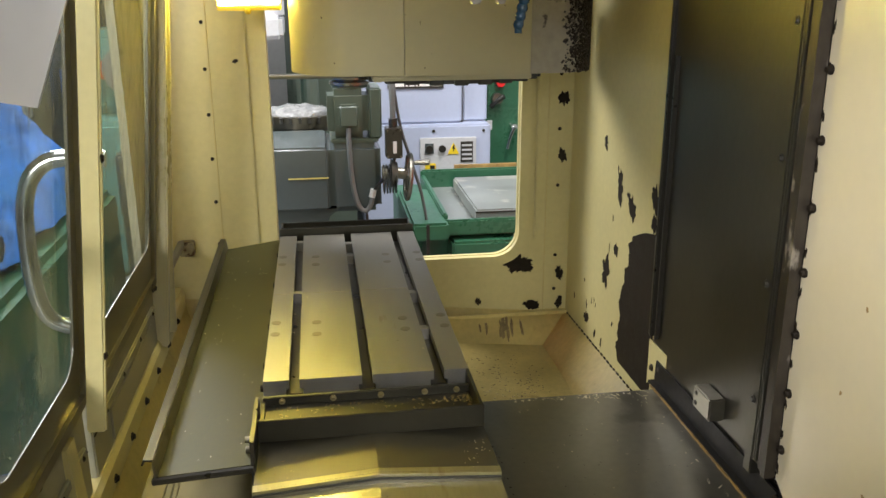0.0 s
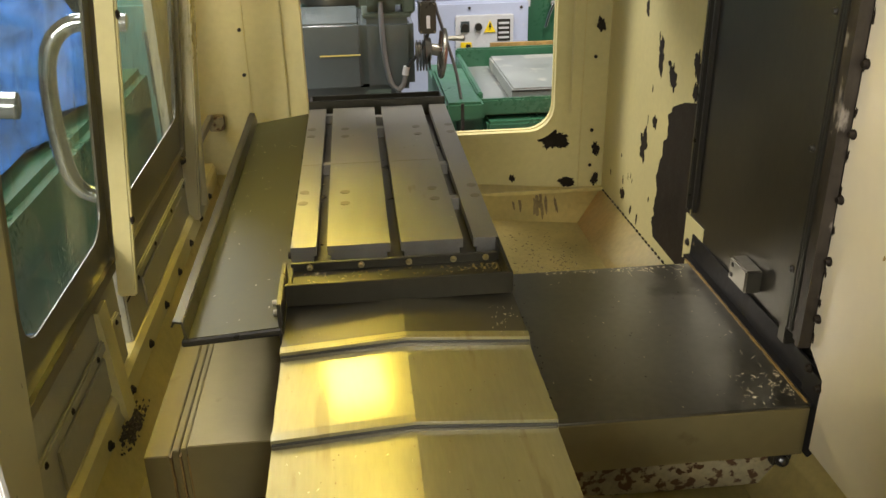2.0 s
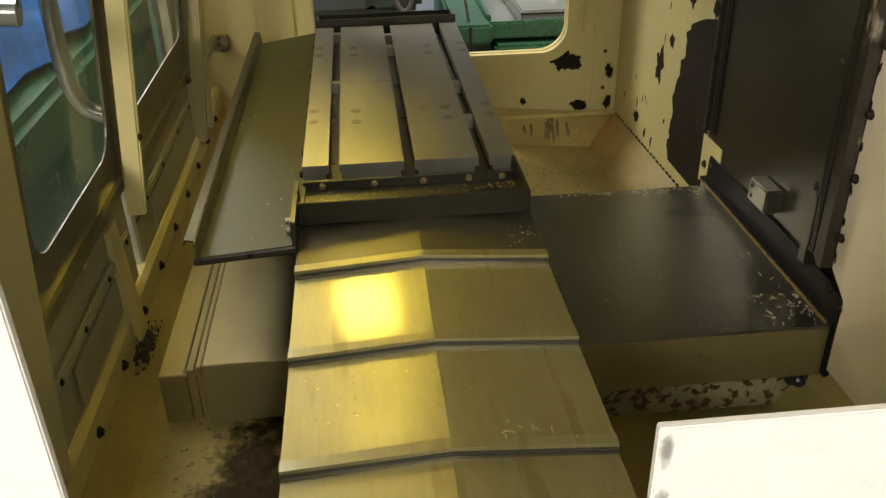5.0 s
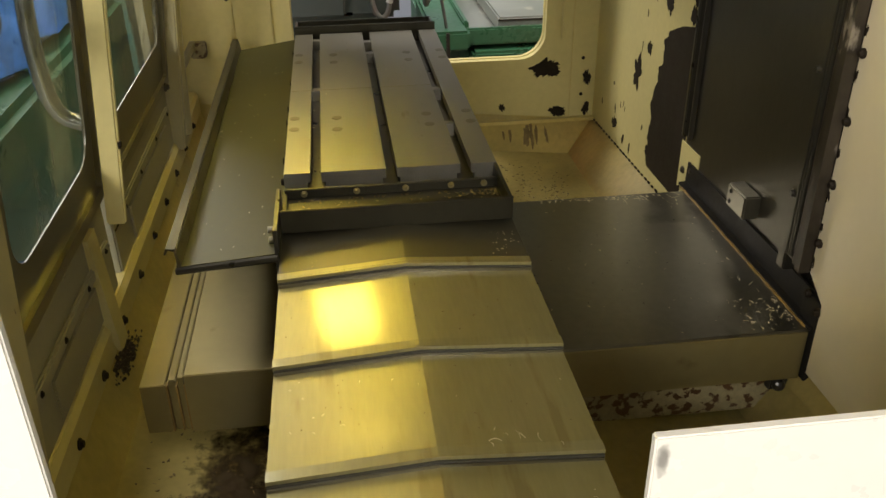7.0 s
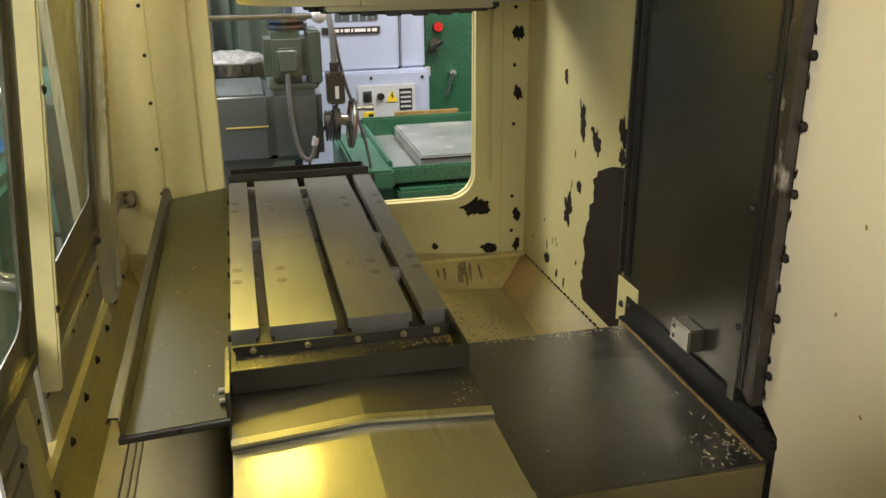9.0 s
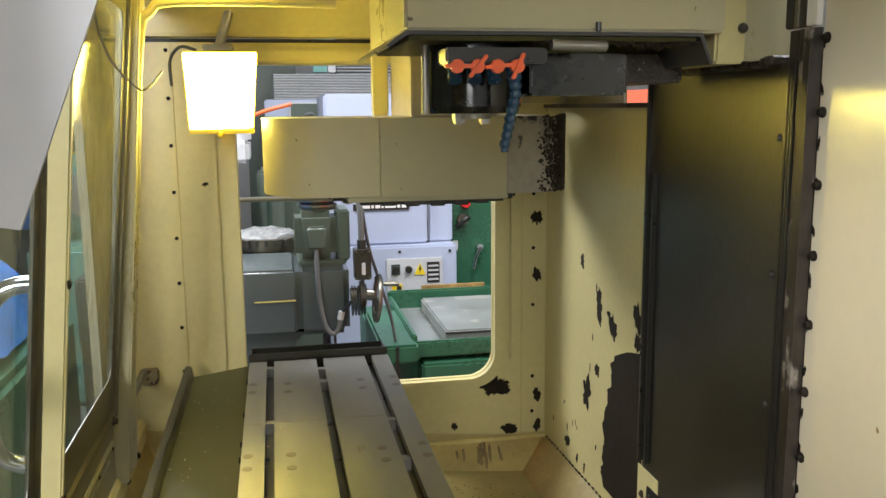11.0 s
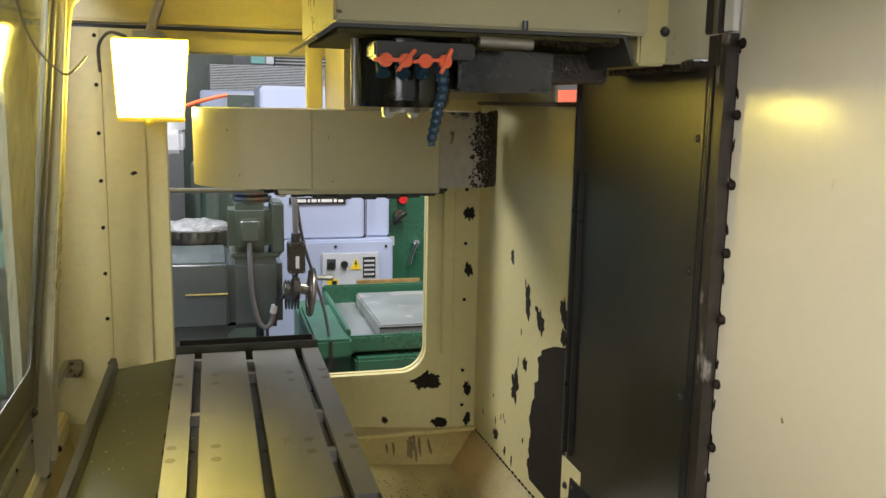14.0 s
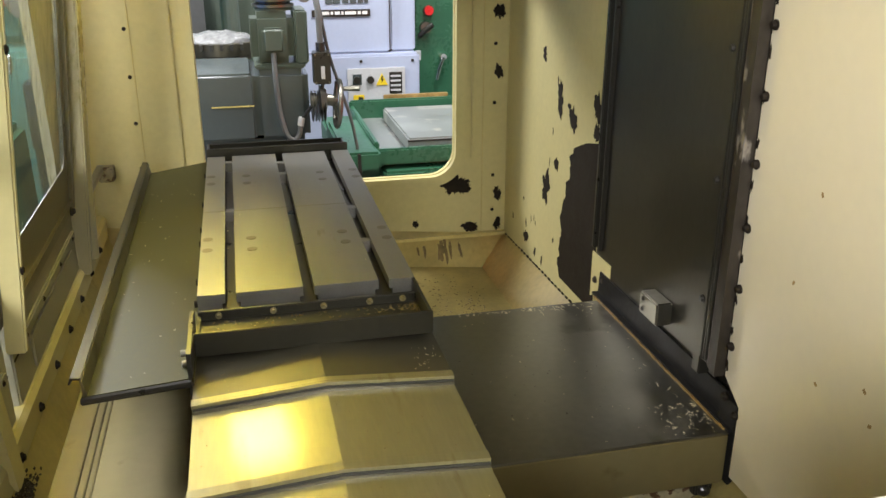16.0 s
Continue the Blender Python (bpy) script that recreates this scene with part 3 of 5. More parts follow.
for k in range(14):
    z = 0.76 + 0.065 * k
    part("paint_flake", prism(B(), blot(-0.199, z + 0.02 * rng.random(), 0.0028, 0.008, 70 + k, rough=0.5), "x", 0.6612, 0.6618), PRIMER, panel)
for k, (y, z) in enumerate(((-0.41, 0.86), (-0.5, 0.9), (-0.52, 0.86), (-0.36, 1.12), (-0.33, 0.98))):
    part("rust_spot", prism(B(), blot(y, z, 0.0028, 0.0035, 90 + k, n=16, rough=0.5), "x", 0.6614, 0.6618), SEAL, panel)

# near end wall with the opening through which one looks in
bm = B()
box(bm, 0.066, 0.68, -1.004, -0.998, 0.2, 1.184, 0.001)
sill = shape("end_sill", bm, WHITE, "bright white enamelled sheet sill of the end opening", "sill", "structure")
part("smear", box(B(), 0.0665, 0.0745, -1.0052, -1.0046, 1.158, 1.183), GREY_SMEAR, sill, "grey smudge at the worn edge")
part("smear", box(B(), 0.0665, 0.0755, -1.0052, -1.0046, 1.118, 1.146), GREY_SMEAR, sill, "grey smudge at the worn edge")
# Upper part is out of view, added to block light from the left.
bm = B()
box(bm, -0.60, -0.219, -1.004, -0.998, 0.2, 1.779, 0.001)
shape("end_jamb", bm, WHITE, "bright white enamelled sheet jamb of the end opening", "jamb", "structure")
bm = B()
prism(bm, [(-0.213, 1.484), (-0.128, 1.70), (-0.60, 1.70), (-0.60, 1.50), (-0.30, 1.50)], "y", -0.86, -0.857)
shape("grey_hood", bm, GREYHOOD, "light grey enamelled hood corner beside the opening", "hood", "structure")

# ---- front doors (leaning inwards towards the top) ----
LEAN = 0.10


def lean_x(z, x=-0.467):
    return x + max(0.0, z - 0.87) * LEAN


def leaned(bm, off=0.0):
    for v in bm.verts:
        v.co.x += max(0.0, v.co.z - 0.87) * LEAN + off
    return bm


def door(name, y0, y1, z0, z1, label, in_r=0.05, low=0.06):
    d = thing(name, label, "door", "", "structure")
    fr = 0.020
    hole_ = rounded(y0 + fr, y1 - fr, z0 + fr, z1 - fr, 0.006, 3)
    part("frame", leaned(ring_plate(B(), around(hole_, y0, y1, z0, z1), hole_, "x", -0.485, -0.464)), ALU, d, "satin metal window frame")
    view = rounded(y0 + fr + 0.03, y1 - fr - 0.03, z0 + fr + low, z1 - fr - 0.03, in_r, 6)
    part("pane_border", leaned(ring_plate(B(), around(view, y0 + fr, y1 - fr, z0 + fr, z1 - fr), view, "x", -0.4742, -0.472)), GASKET, d, "smeared dull border of the pane")
    pane = part("pane", leaned(box(B(), -0.479, -0.475, y0 + fr, y1 - fr, z0 + fr, z1 - fr)), GLASS, d, "scratched clear acrylic pane")
    pane.visible_shadow = False
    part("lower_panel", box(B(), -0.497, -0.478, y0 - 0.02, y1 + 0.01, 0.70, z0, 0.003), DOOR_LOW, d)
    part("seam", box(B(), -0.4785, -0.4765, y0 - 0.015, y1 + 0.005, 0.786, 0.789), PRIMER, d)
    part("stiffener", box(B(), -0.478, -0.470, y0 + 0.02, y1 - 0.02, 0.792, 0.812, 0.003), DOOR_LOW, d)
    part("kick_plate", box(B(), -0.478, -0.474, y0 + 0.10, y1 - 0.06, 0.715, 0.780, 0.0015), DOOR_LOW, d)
    for u_ in (0.06, 0.34, 0.66, 0.94):
        part("rivet", bolt_head(B(), (-0.470, y0 + 0.02 + (y1 - y0 - 0.04) * u_, 0.802), "x", 0.004, 0.003), PRIMER, d)
    part("handle", tube(B(), [(-0.475, (y0 + y1) / 2, 1.22), (-0.58, (y0 + y1) / 2 - 0.01, 1.22), (-0.63, (y0 + y1) / 2 - 0.02, 1.14), (-0.63, (y0 + y1) / 2 - 0.02, 0.94), (-0.58, (y0 + y1) / 2 - 0.01, 0.88), (-0.475, (y0 + y1) / 2, 0.88)], 0.017, 14), CHROME, d, "bright chromed tube handle", True)
    return d


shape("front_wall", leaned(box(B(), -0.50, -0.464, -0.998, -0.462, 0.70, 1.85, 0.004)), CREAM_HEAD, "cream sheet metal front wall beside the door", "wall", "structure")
door_1 = door("door_1", -0.455, 0.005, 0.885, 1.80, "sliding enclosure door with metal frame and scratched pane")
door_2 = door("door_2", 0.075, 0.66, 0.860, 1.79, "sliding enclosure door with metal frame and clear pane", 0.03, 0.085)
bm = B()
box(bm, -0.456, -0.426, -0.050, -0.036, 0.853, 1.80, 0.003)
edge_strip = part("edge_strip", leaned(bm), CREAM, door_1, "cream overlapping door edge strip")
for y, z in ((-0.043, 0.985), (-0.043, 1.30)):
    part("bolt", bolt_head(B(), (lean_x(z, -0.426), y, z), "x", 0.006, 0.004), PRIMER, door_1)
part("bolt", bolt_head(B(), (-0.463, 0.007, 0.868), "x", 0.008, 0.010), RUST, door_1)
part("bolt", bolt_head(B(), (-0.463, 0.60, 0.868), "x", 0.008, 0.010), RUST, door_2)
for y in (0.25, 0.42):
    part("bolt", bolt_head(B(), (-0.478, y, 0.80), "x", 0.005, 0.004), PRIMER, door_2)

frame_post = shape("front_post", leaned(box(B(), -0.50, -0.452, 0.665, 0.74, 0.69, 1.9, 0.004)), CREAM_HEAD, "cream folded sheet post beside the doors", "post", "structure")
shape("front_return", box(B(), -0.54, -0.52, 0.80, 1.10, 0.55, 1.9), CREAM_PANEL, "cream sheet metal front return wall", "wall", "structure")
bm = B()
prism(bm, [(-0.498, 0.64), (-0.467, 0.652), (-0.467, 0.696), (-0.474, 0.708), (-0.498, 0.708)], "y", -0.98, 1.05)
kick = shape("door_track", bm, CREAM, "cream lower door track with bolted edge", "track", "structure")
for k in range(11):
    part("bolt", bolt_head(B(), (-0.467, -0.66 + 0.155 * k, 0.668), "x", 0.007, 0.007), PRIMER, kick)
part("lower_guide", box(B(), -0.47, -0.455, 0.74, 1.05, 0.83, 0.85, 0.002), STEEL, kick)
bm = B()
prism(bm, [(-0.4775, 0.700), (-0.460, 0.655), (-0.456, 0.655), (-0.470, 0.86), (-0.4775, 0.86)], "y", -0.115, -0.07)
shape("track_gusset", bm, CREAM, "small cream gusset plate at the track joint", "gusset", "structure")

# ---- milling table ----
table = thing("milling_table", "ground steel machine table with three T-slots", "machine table")
HALF, LEN, TOP = 0.1775, 0.872, 0.90
outline = [(-HALF, 0.835), (HALF, 0.835), (HALF, TOP - 0.001), (HALF - 0.001, TOP)]
for cx in (0.125, 0.0, -0.125):
    outline += [(cx + 0.009, TOP), (cx + 0.009, TOP - 0.017), (cx + 0.015, TOP - 0.017), (cx + 0.015, TOP - 0.030), (cx - 0.015, TOP - 0.030), (cx - 0.015, TOP - 0.017), (cx - 0.009, TOP - 0.017), (cx - 0.009, TOP)]
outline += [(-HALF + 0.001, TOP), (-HALF, TOP - 0.001)]
part("table_plate", prism(B(), outline, "y", 0.0, LEN), STEEL, table)
for cx in (-0.125, 0.0, 0.125):
    part("slot_floor", box(B(), cx - 0.0145, cx + 0.0145, 0.002, LEN - 0.002, TOP - 0.0298, TOP - 0.027), BLACK, table, "thin black sheet along the slot bottom")
for cx, ys in ((-0.085, (0.194, 0.254, 0.622, 0.682)), (0.086, (0.194, 0.251, 0.616, 0.676)), (-0.172, (0.204, 0.262, 0.632, 0.691)), (0.169, (0.199, 0.256, 0.622, 0.682))):
    for y in ys:
        if abs(cx) > 0.1:
            c_x = math.copysign(0.1645, cx)
        else:
            c_x = cx
        part("plug", cyl(B(), (c_x, y, TOP - 0.002), (c_x, y, TOP + 0.0006), 0.0095, seg=20), PLUG, table, "round filler plug")
for cx, y in ((-0.125, 0.444), (0.0, 0.70), (0.125, 0.412), (0.125, 0.208), (0.0, 0.80), (-0.125, 0.83)):
    part("slot_key", box(B(), cx - 0.0085, cx + 0.0085, y - 0.010, y + 0.010, TOP - 0.028, TOP - 0.004, 0.001), STEEL, table)
part("joint_line", box(B(), -HALF + 0.002, -0.1345, 0.4255, 0.4263, TOP, TOP + 0.0003), STEEL_WAY, table)
part("joint_line", box(B(), -0.1155, -0.0095, 0.4255, 0.4263, TOP, TOP + 0.0003), STEEL_WAY, table)
part("joint_line", box(B(), 0.0095, 0.1155, 0.4255, 0.4263, TOP, TOP + 0.0003), STEEL_WAY, table)
for y in (0.02, 0.11, 0.30, 0.38, 0.55, 0.78):
    part("side_screw", cyl(B(), (-HALF - 0.006, y, 0.878), (-HALF, y, 0.878), 0.006, seg=10), PRIMER, table)
part("end_face", box(B(), -HALF + 0.001, HALF - 0.001, -0.012, 0.002, 0.838, 0.868, 0.001), RUST_CAST, table, "oily end face of the table")

near_tray = thing("drain_tray", "black sheet metal coolant tray bolted to the table end", "tray", "trays at the table ends")
part("tray_floor", box(B(), -0.176, 0.176, -0.1335, -0.012, 0.8675, 0.871), TRAY_BLACK, near_tray)
part("front_wall", box(B(), -0.178, 0.178, -0.1405, -0.1345, 0.8635, 0.901, 0.0012), TRAY_BLACK, near_tray)
part("side_wall", box(B(), 0.172, 0.178, -0.134, 0.03, 0.8635, 0.899, 0.001), TRAY_BLACK, near_tray)
part("side_wall", box(B(), -0.178, -0.172, -0.134, -0.012, 0.8635, 0.880, 0.001), TRAY_BLACK, near_tray)
part("clamp_bar", box(B(), -0.176, 0.172, -0.034, -0.026, 0.8712, 0.886, 0.001), TRAY_BLACK, near_tray)
for x in (-0.145, -0.060, 0.020, 0.095, 0.15):
    part("screw", bolt_head(B(), (x, -0.034, 0.8785), "-y", 0.0045, 0.006), STEEL_BOX, near_tray)
bm = B()
for i in range(220):
    x, y = 0.168 - 0.33 * rng.random() ** 1.8, -0.045 - 0.08 * rng.random() ** 2
    a, s = rng.uniform(0, 6.28), rng.uniform(0.0012, 0.004)
    v = [bm.verts.new((x + s * math.cos(a + k * 2.1), y + s * math.sin(a + k * 2.1), 0.8715 + 0.002 * (k == 1))) for k in range(3)]
    bm.faces.new(v)
tagged(part("swarf", bm, OILRUN), "wet brown chips lying in the coolant tray", "swarf", "", "stuff")

far_tray = thing("drain_tray", "black sheet metal coolant tray at the far table end", "tray", "trays at the table ends")
part("tray_floor", box(B(), -0.176, 0.176, 0.873, 0.985, 0.855, 0.860), STEEL_DARK, far_tray)
part("front_wall", box(B(), -0.178, 0.178, 0.880, 0.886, 0.84, 0.918, 0.001), TRAY_BLACK, far_tray)
part("back_wall", box(B(), -0.178, 0.178, 0.985, 0.990, 0.84, 0.905, 0.001), TRAY_BLACK, far_tray)
part("side_wall", box(B(), -0.178, -0.173, 0.887, 0.984, 0.84, 0.905, 0.001), BLACK, far_tray)
part("side_wall", box(B(), 0.173, 0.178, 0.887, 0.984, 0.84, 0.905, 0.001), BLACK, far_tray)

# apron on the table's front side
apron = thing("table_apron", "oily steel splash apron along the table side", "splash guard")
bm = prism(B(), [(-0.179, 0.868), (-0.335, 0.838), (-0.336, 0.832), (-0.179, 0.861)], "y", -0.205, 0.952)
for v in bm.verts:
    if v.co.y < 0:
        v.co.y += 0.034 * (-0.179 - v.co.x) / 0.156
        v.co.z -= 0.002
    else:
        v.co.y += 0.026 * (-0.179 - v.co.x) / 0.156
part("sheet", bm, STEEL_APRON, apron)
part("folded_edge", tube(B(), [(-0.335, -0.171, 0.829), (-0.258, -0.188, 0.8435), (-0.181, -0.205, 0.858)], 0.006, 8), BLACK, apron, "dark folded near edge")
bm = prism(B(), [(-0.333, 0.8625), (-0.343, 0.8645), (-0.347, 0.858), (-0.350, 0.858), (-0.346, 0.868), (-0.332, 0.8665)], "y", -0.172, 0.985)
part("gutter_wall", prism(B(), [(-0.327, 0.837), (-0.332, 0.834), (-0.3345, 0.862), (-0.331, 0.862)], "y", -0.172, 0.985), STEEL_DARK, apron)
part("gutter_lip", bm, TRAY_BLACK, apron, "bright folded gutter lip")
part("end_bracket", box(B(), -0.186, -0.1795, -0.205, -0.06, 0.825, 0.903, 0.001), BLACK, apron)
for z in (0.885, 0.868):
    part("bolt", cyl(B(), (-0.196, -0.165, z), (-0.186, -0.165, z), 0.005, seg=10), STEEL, apron)


# ---- long telescopic way covers ----
def way_cover(y0, y1, ridge, label, sheet=STEEL_WAY):
    t = thing("way_cover", label, "way cover", "telescopic covers along the bed")
    eave, w = ridge - 0.013, 0.181
    prof = [(-w, eave - 0.10), (-w + 0.003, eave - 0.10), (-w + 0.003, eave - 0.003), (0, ridge - 0.003), (w - 0.003, eave - 0.003), (w - 0.003, eave - 0.10), (w, eave - 0.10), (w, eave), (0, ridge), (-w, eave)]
    part("sheet", prism(B(), prof, "y", y0, y1), sheet, t)
    def band(dz0, dz1, out):
        return [(-w - out, eave + dz0), (0, ridge + dz0), (w + out, eave + dz0), (w + out, eave + dz1), (0, ridge + dz1), (-w - out, eave + dz1)]
    bm_ = prism(B(), band(-0.0045, 0.0012, 0.001), "y", y0 - 0.004, y0 + 0.010)
    for v in bm_.verts:
        v.co.z -= 0.0018 if v.co.y < y0 else 0.0
    part("edge_fold", bm_, STEEL_WAY, t, "bright folded front edge")
    part("wiper_lip", prism(B(), band(-0.0135, -0.0055, 0.0), "y", y0 - 0.007, y0 + 0.004), RUBBER, t, "grey rubber wiper lip")
    part("retainer", prism(B(), band(-0.0125, -0.0075, -0.001), "y", y0 - 0.0095, y0 - 0.0072), STEEL_DARK, t, "thin steel retaining strip")
    return t


# Darker sheet than its neighbours: shade from the tray is in the colour.
way_cover(-0.255, 0.0, 0.866, "dull steel roof-shaped way cover, darkened for the coolant tray's shade", STEEL_DULL)
way_cover(-0.443, -0.10, 0.854, "oily steel roof-shaped way cover with pale wear")
way_cover(-0.628, -0.30, 0.843, "oily steel roof-shaped way cover with pale wear")
way_cover(-0.815, -0.50, 0.832, "oily steel roof-shaped way cover with pale wear")
way_cover(-0.975, -0.68, 0.821, "oily steel roof-shaped way cover with pale wear")
shape("bed_casting", box(B(), -0.16, 0.16, -0.96, 1.0, 0.45, 0.70, 0.01), RUST_CAST, "flaking cream cast iron machine bed", "machine bed", "structure")
shape("table_saddle", box(B(), -0.165, 0.165, -0.18, 0.85, 0.60, 0.830, 0.01), BLACK, "dark oily cast saddle under the table", "saddle", "structure")

# ---- cross covers ----
cross = thing("cross_cover", "dark oily steel box cover beside the table", "way cover", "cross covers")
part("top_sheet", box(B(), 0.20, 0.661, -0.232, 0.310, 0.664, 0.669, 0.0015), STEEL_DARK, cross)
# Lighter steel than the top: light on the front is in its colour.
part("front_sheet", box(B(), 0.20, 0.659, -0.2325, -0.228, 0.570, 0.664, 0.001), STEEL_BOX, cross)
part("back_sheet", box(B(), 0.20, 0.659, 0.305, 0.310, 0.57, 0.664, 0.001), STEEL_DARK, cross)
bm = prism(B(), [(0.656, 0.6695), (0.6765, 0.6695), (0.6765, 0.722), (0.672, 0.722), (0.670, 0.675), (0.656, 0.675)], "y", -0.235, 0.345)
part("edge_angle", bm, MATTE, cross, "black angle strip along the guard")
part("end_angle", box(B(), 0.662, 0.672, -0.242, -0.19, 0.57, 0.722, 0.001), MATTE, cross)
bm = B()
for i in range(60):
    y = -0.225 + i * 0.0092
    box(bm, 0.652 + 0.002 * rng.random(), 0.6565, y, y + 0.0085, 0.6695, 0.6715 + 0.0015 * rng.random())
part("sealant_bead", bm, SEAL, cross, "crumbling ochre sealant bead")
shape("saddle_casting", box(B(), 0.20, 0.655, -0.205, 0.28, 0.485, 0.570, 0.006), RUST_CAST, "rusty flaking cast iron under the cover", "casting", "structure")
bm = B()
box(bm, 0.615, 0.650, -0.222, -0.205, 0.54, 0.565, 0.003)
ball(bm, (0.632, -0.222, 0.552), 0.012)
shape("grease_block", bm, BLACK, "black greasy bolt block under the cover", "block")

cross2 = thing("cross_cover", "nested steel box covers beside the door", "way cover", "cross covers")
for i, (x0, x1, y0, z1, m) in enumerate(((-0.410, -0.372, -0.226, 0.663, STEEL_BOX), (-0.368, -0.357, -0.222, 0.668, STEEL_BOX), (-0.353, -0.345, -0.224, 0.674, STEEL_BOX), (-0.341, -0.185, -0.232, 0.682, STEEL_BOX))):
    part("nested_sheet", box(B(), x0, x1, y0, 0.31, 0.572, z1, 0.0015), m, cross2)
part("core", box(B(), -0.40, -0.19, -0.21, 0.30, 0.572, 0.655), BLACK, cross2)
for x in (-0.370, -0.355, -0.343):
    part("dirt_line", box(B(), x - 0.0012, x + 0.0012, -0.227, -0.21, 0.574, 0.66), SEAL, cross2)
shape("saddle_foot", box(B(), -0.34, -0.18, -0.15, 0.28, 0.49, 0.571, 0.004), MILL, "dark cast foot under the nested covers", "casting", "structure")

# ---- spindle head ----
head = thing("spindle_head", "cream painted spindle head with dark greasy nose", "spindle head")
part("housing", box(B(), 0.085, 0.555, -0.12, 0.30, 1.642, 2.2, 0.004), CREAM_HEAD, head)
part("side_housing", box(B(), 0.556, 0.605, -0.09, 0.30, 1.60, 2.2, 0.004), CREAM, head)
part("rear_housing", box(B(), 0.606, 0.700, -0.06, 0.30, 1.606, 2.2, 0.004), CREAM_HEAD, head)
part("knob", ball(B(), (0.145, -0.124, 1.694), 0.0125, 18), NOSE, head, "black round knob", True)
part("knob", ball(B(), (0.598, -0.092, 1.652), 0.008, 12), BLACK, head, "black round knob", True)
part("pin", cyl(B(), (0.358, -0.126, 1.642), (0.358, -0.126, 1.655), 0.004, seg=10), BLACK, head)
part("base_flange", prism(B(), [(0.058, 1.622), (0.085, 1.6415), (0.515, 1.6415), (0.532, 1.598), (0.528, 1.597), (0.511, 1.636), (0.088, 1.636), (0.062, 1.619)], "y", -0.128, 0.28), BLACK, head, "oily dark flared lower flange")
part("under_plate", box(B(), 0.09, 0.508, -0.122, 0.25, 1.629, 1.6355, 0.001), STEEL_APRON, head, "brown oily underside")
bm = B()
for i in range(520):
    x = 0.275 + 0.235 * rng.random()
    k = 0.5 + 0.5 * math.sin(x * 60.0)
    grit(bm, Matrix.Translation((x, -0.122 + 0.05 * rng.random() ** 2, 1.6285 - 0.009 * k * rng.random())) @ Matrix.Rotation(rng.uniform(0, 3), 4, "Y") @ Matrix.Diagonal((rng.uniform(0.6, 2.2), 1, 0.6, 1)), rng.uniform(0.0015, 0.0045))
part("swarf_crust", bm, GUNK, head, "chips caked in grease")
part("coolant_pipe", cyl(B(), (0.29, -0.124, 1.624), (0.37, -0.124, 1.622), 0.008, seg=14), STEEL, head)
bm = B()
cyl(bm, (0.205, 0.0, 1.54), (0.205, 0.0, 1.64), 0.075, seg=40)
cyl(bm, (0.205, 0.0, 1.53), (0.205, 0.0, 1.541), 0.070, 0.075, seg=40)
part("spindle_nose", bm, NOSE, head, "glossy black cylindrical spindle nose", True)
bm = B()
cyl(bm, (0.205, 0.0, 1.522), (0.205, 0.0, 1.531), 0.03, seg=24)
part("drive_key", box(B(), 0.175, 0.190, -0.02, 0.0, 1.514, 1.531, 0.002), STEEL, head)
part("drive_key", box(B(), 0.215, 0.228, -0.02, 0.0, 1.514, 1.531, 0.002), STEEL, head)
part("spindle_end", bm, STEEL, head)
part("side_rod", cyl(B(), (0.128, -0.03, 1.53), (0.128, -0.03, 1.632), 0.006, seg=12), STEEL, head, "bright steel rod")
part("coolant_block", box(B(), 0.14, 0.285, -0.125, -0.06, 1.598, 1.62, 0.003), BLACK, head)
for i, (x, tilt) in enumerate(((0.154, 0), (0.182, 50), (0.210, 5), (0.238, 65))):
    bm = B()
    cyl(bm, (x, -0.128, 1.594), (x, -0.138, 1.594), 0.0095, seg=16)
    n0 = len(bm.verts)
    box(bm, x - 0.019, x + 0.019, -0.144, -0.136, 1.5915, 1.5965, 0.001)
    bm.verts.ensure_lookup_table()
    bmesh.ops.rotate(bm, cent=(x, -0.14, 1.594), matrix=Matrix.Rotation(radians(-tilt), 3, "Y"), verts=bm.verts[n0:])
    valve = part("valve", cyl(B(), (x, -0.10, 1.605), (x, -0.12, 1.575), 0.010, seg=12), HOSE_BLUE, head, "dark blue coolant valve")
    part("valve_handle", bm, ORANGE, valve, "orange valve handle")
bm = B()
px, pz = 0.236, 1.58
for i in range(9):
    bm = ball(B(), (px, -0.13 + 0.002 * i, pz), 0.0095 - 0.0002 * i, 10)
    cyl(bm, (px, -0.13 + 0.002 * i, pz - 0.006), (px, -0.13 + 0.002 * i, pz - 0.012), 0.0055, seg=8)
    pz -= 0.0115
    px -= 0.002 if i > 1 else -0.001
    part("hose_segment", bm, HOSE_BLUE, head, "dark blue coolant hose joint", True)
part("probe_block", box(B(), 0.282, 0.435, -0.05, 0.1, 1.555, 1.617, 0.004), NOSE, head, "glossy dark block under the head")
part("probe_block", box(B(), 0.436, 0.56, 0.02, 0.26, 1.575, 1.62, 0.004), GUNK, head, "greasy shelf caked with chips")

rail_col = thing("column_rail", "black vertical guide rail on the column", "guide rail")
part("bar", box(B(), 0.655, 0.668, -0.165, -0.11, 1.648, 2.3, 0.002), BLACK, rail_col)
part("edge", box(B(), 0.652, 0.656, -0.145, -0.138, 1.648, 2.3), ALU, rail_col)
part("white_strip", box(B(), 0.650, 0.6605, -0.1935, -0.1695, 1.648, 2.3, 0.001), WHITE, rail_col, "white painted strip beside the rail")

# ---- tool changer ----
atc = thing("tool_changer", "cream drum-shaped tool changer housing smeared with swarf", "tool changer")
Z0, Z1 = 1.347, 1.518


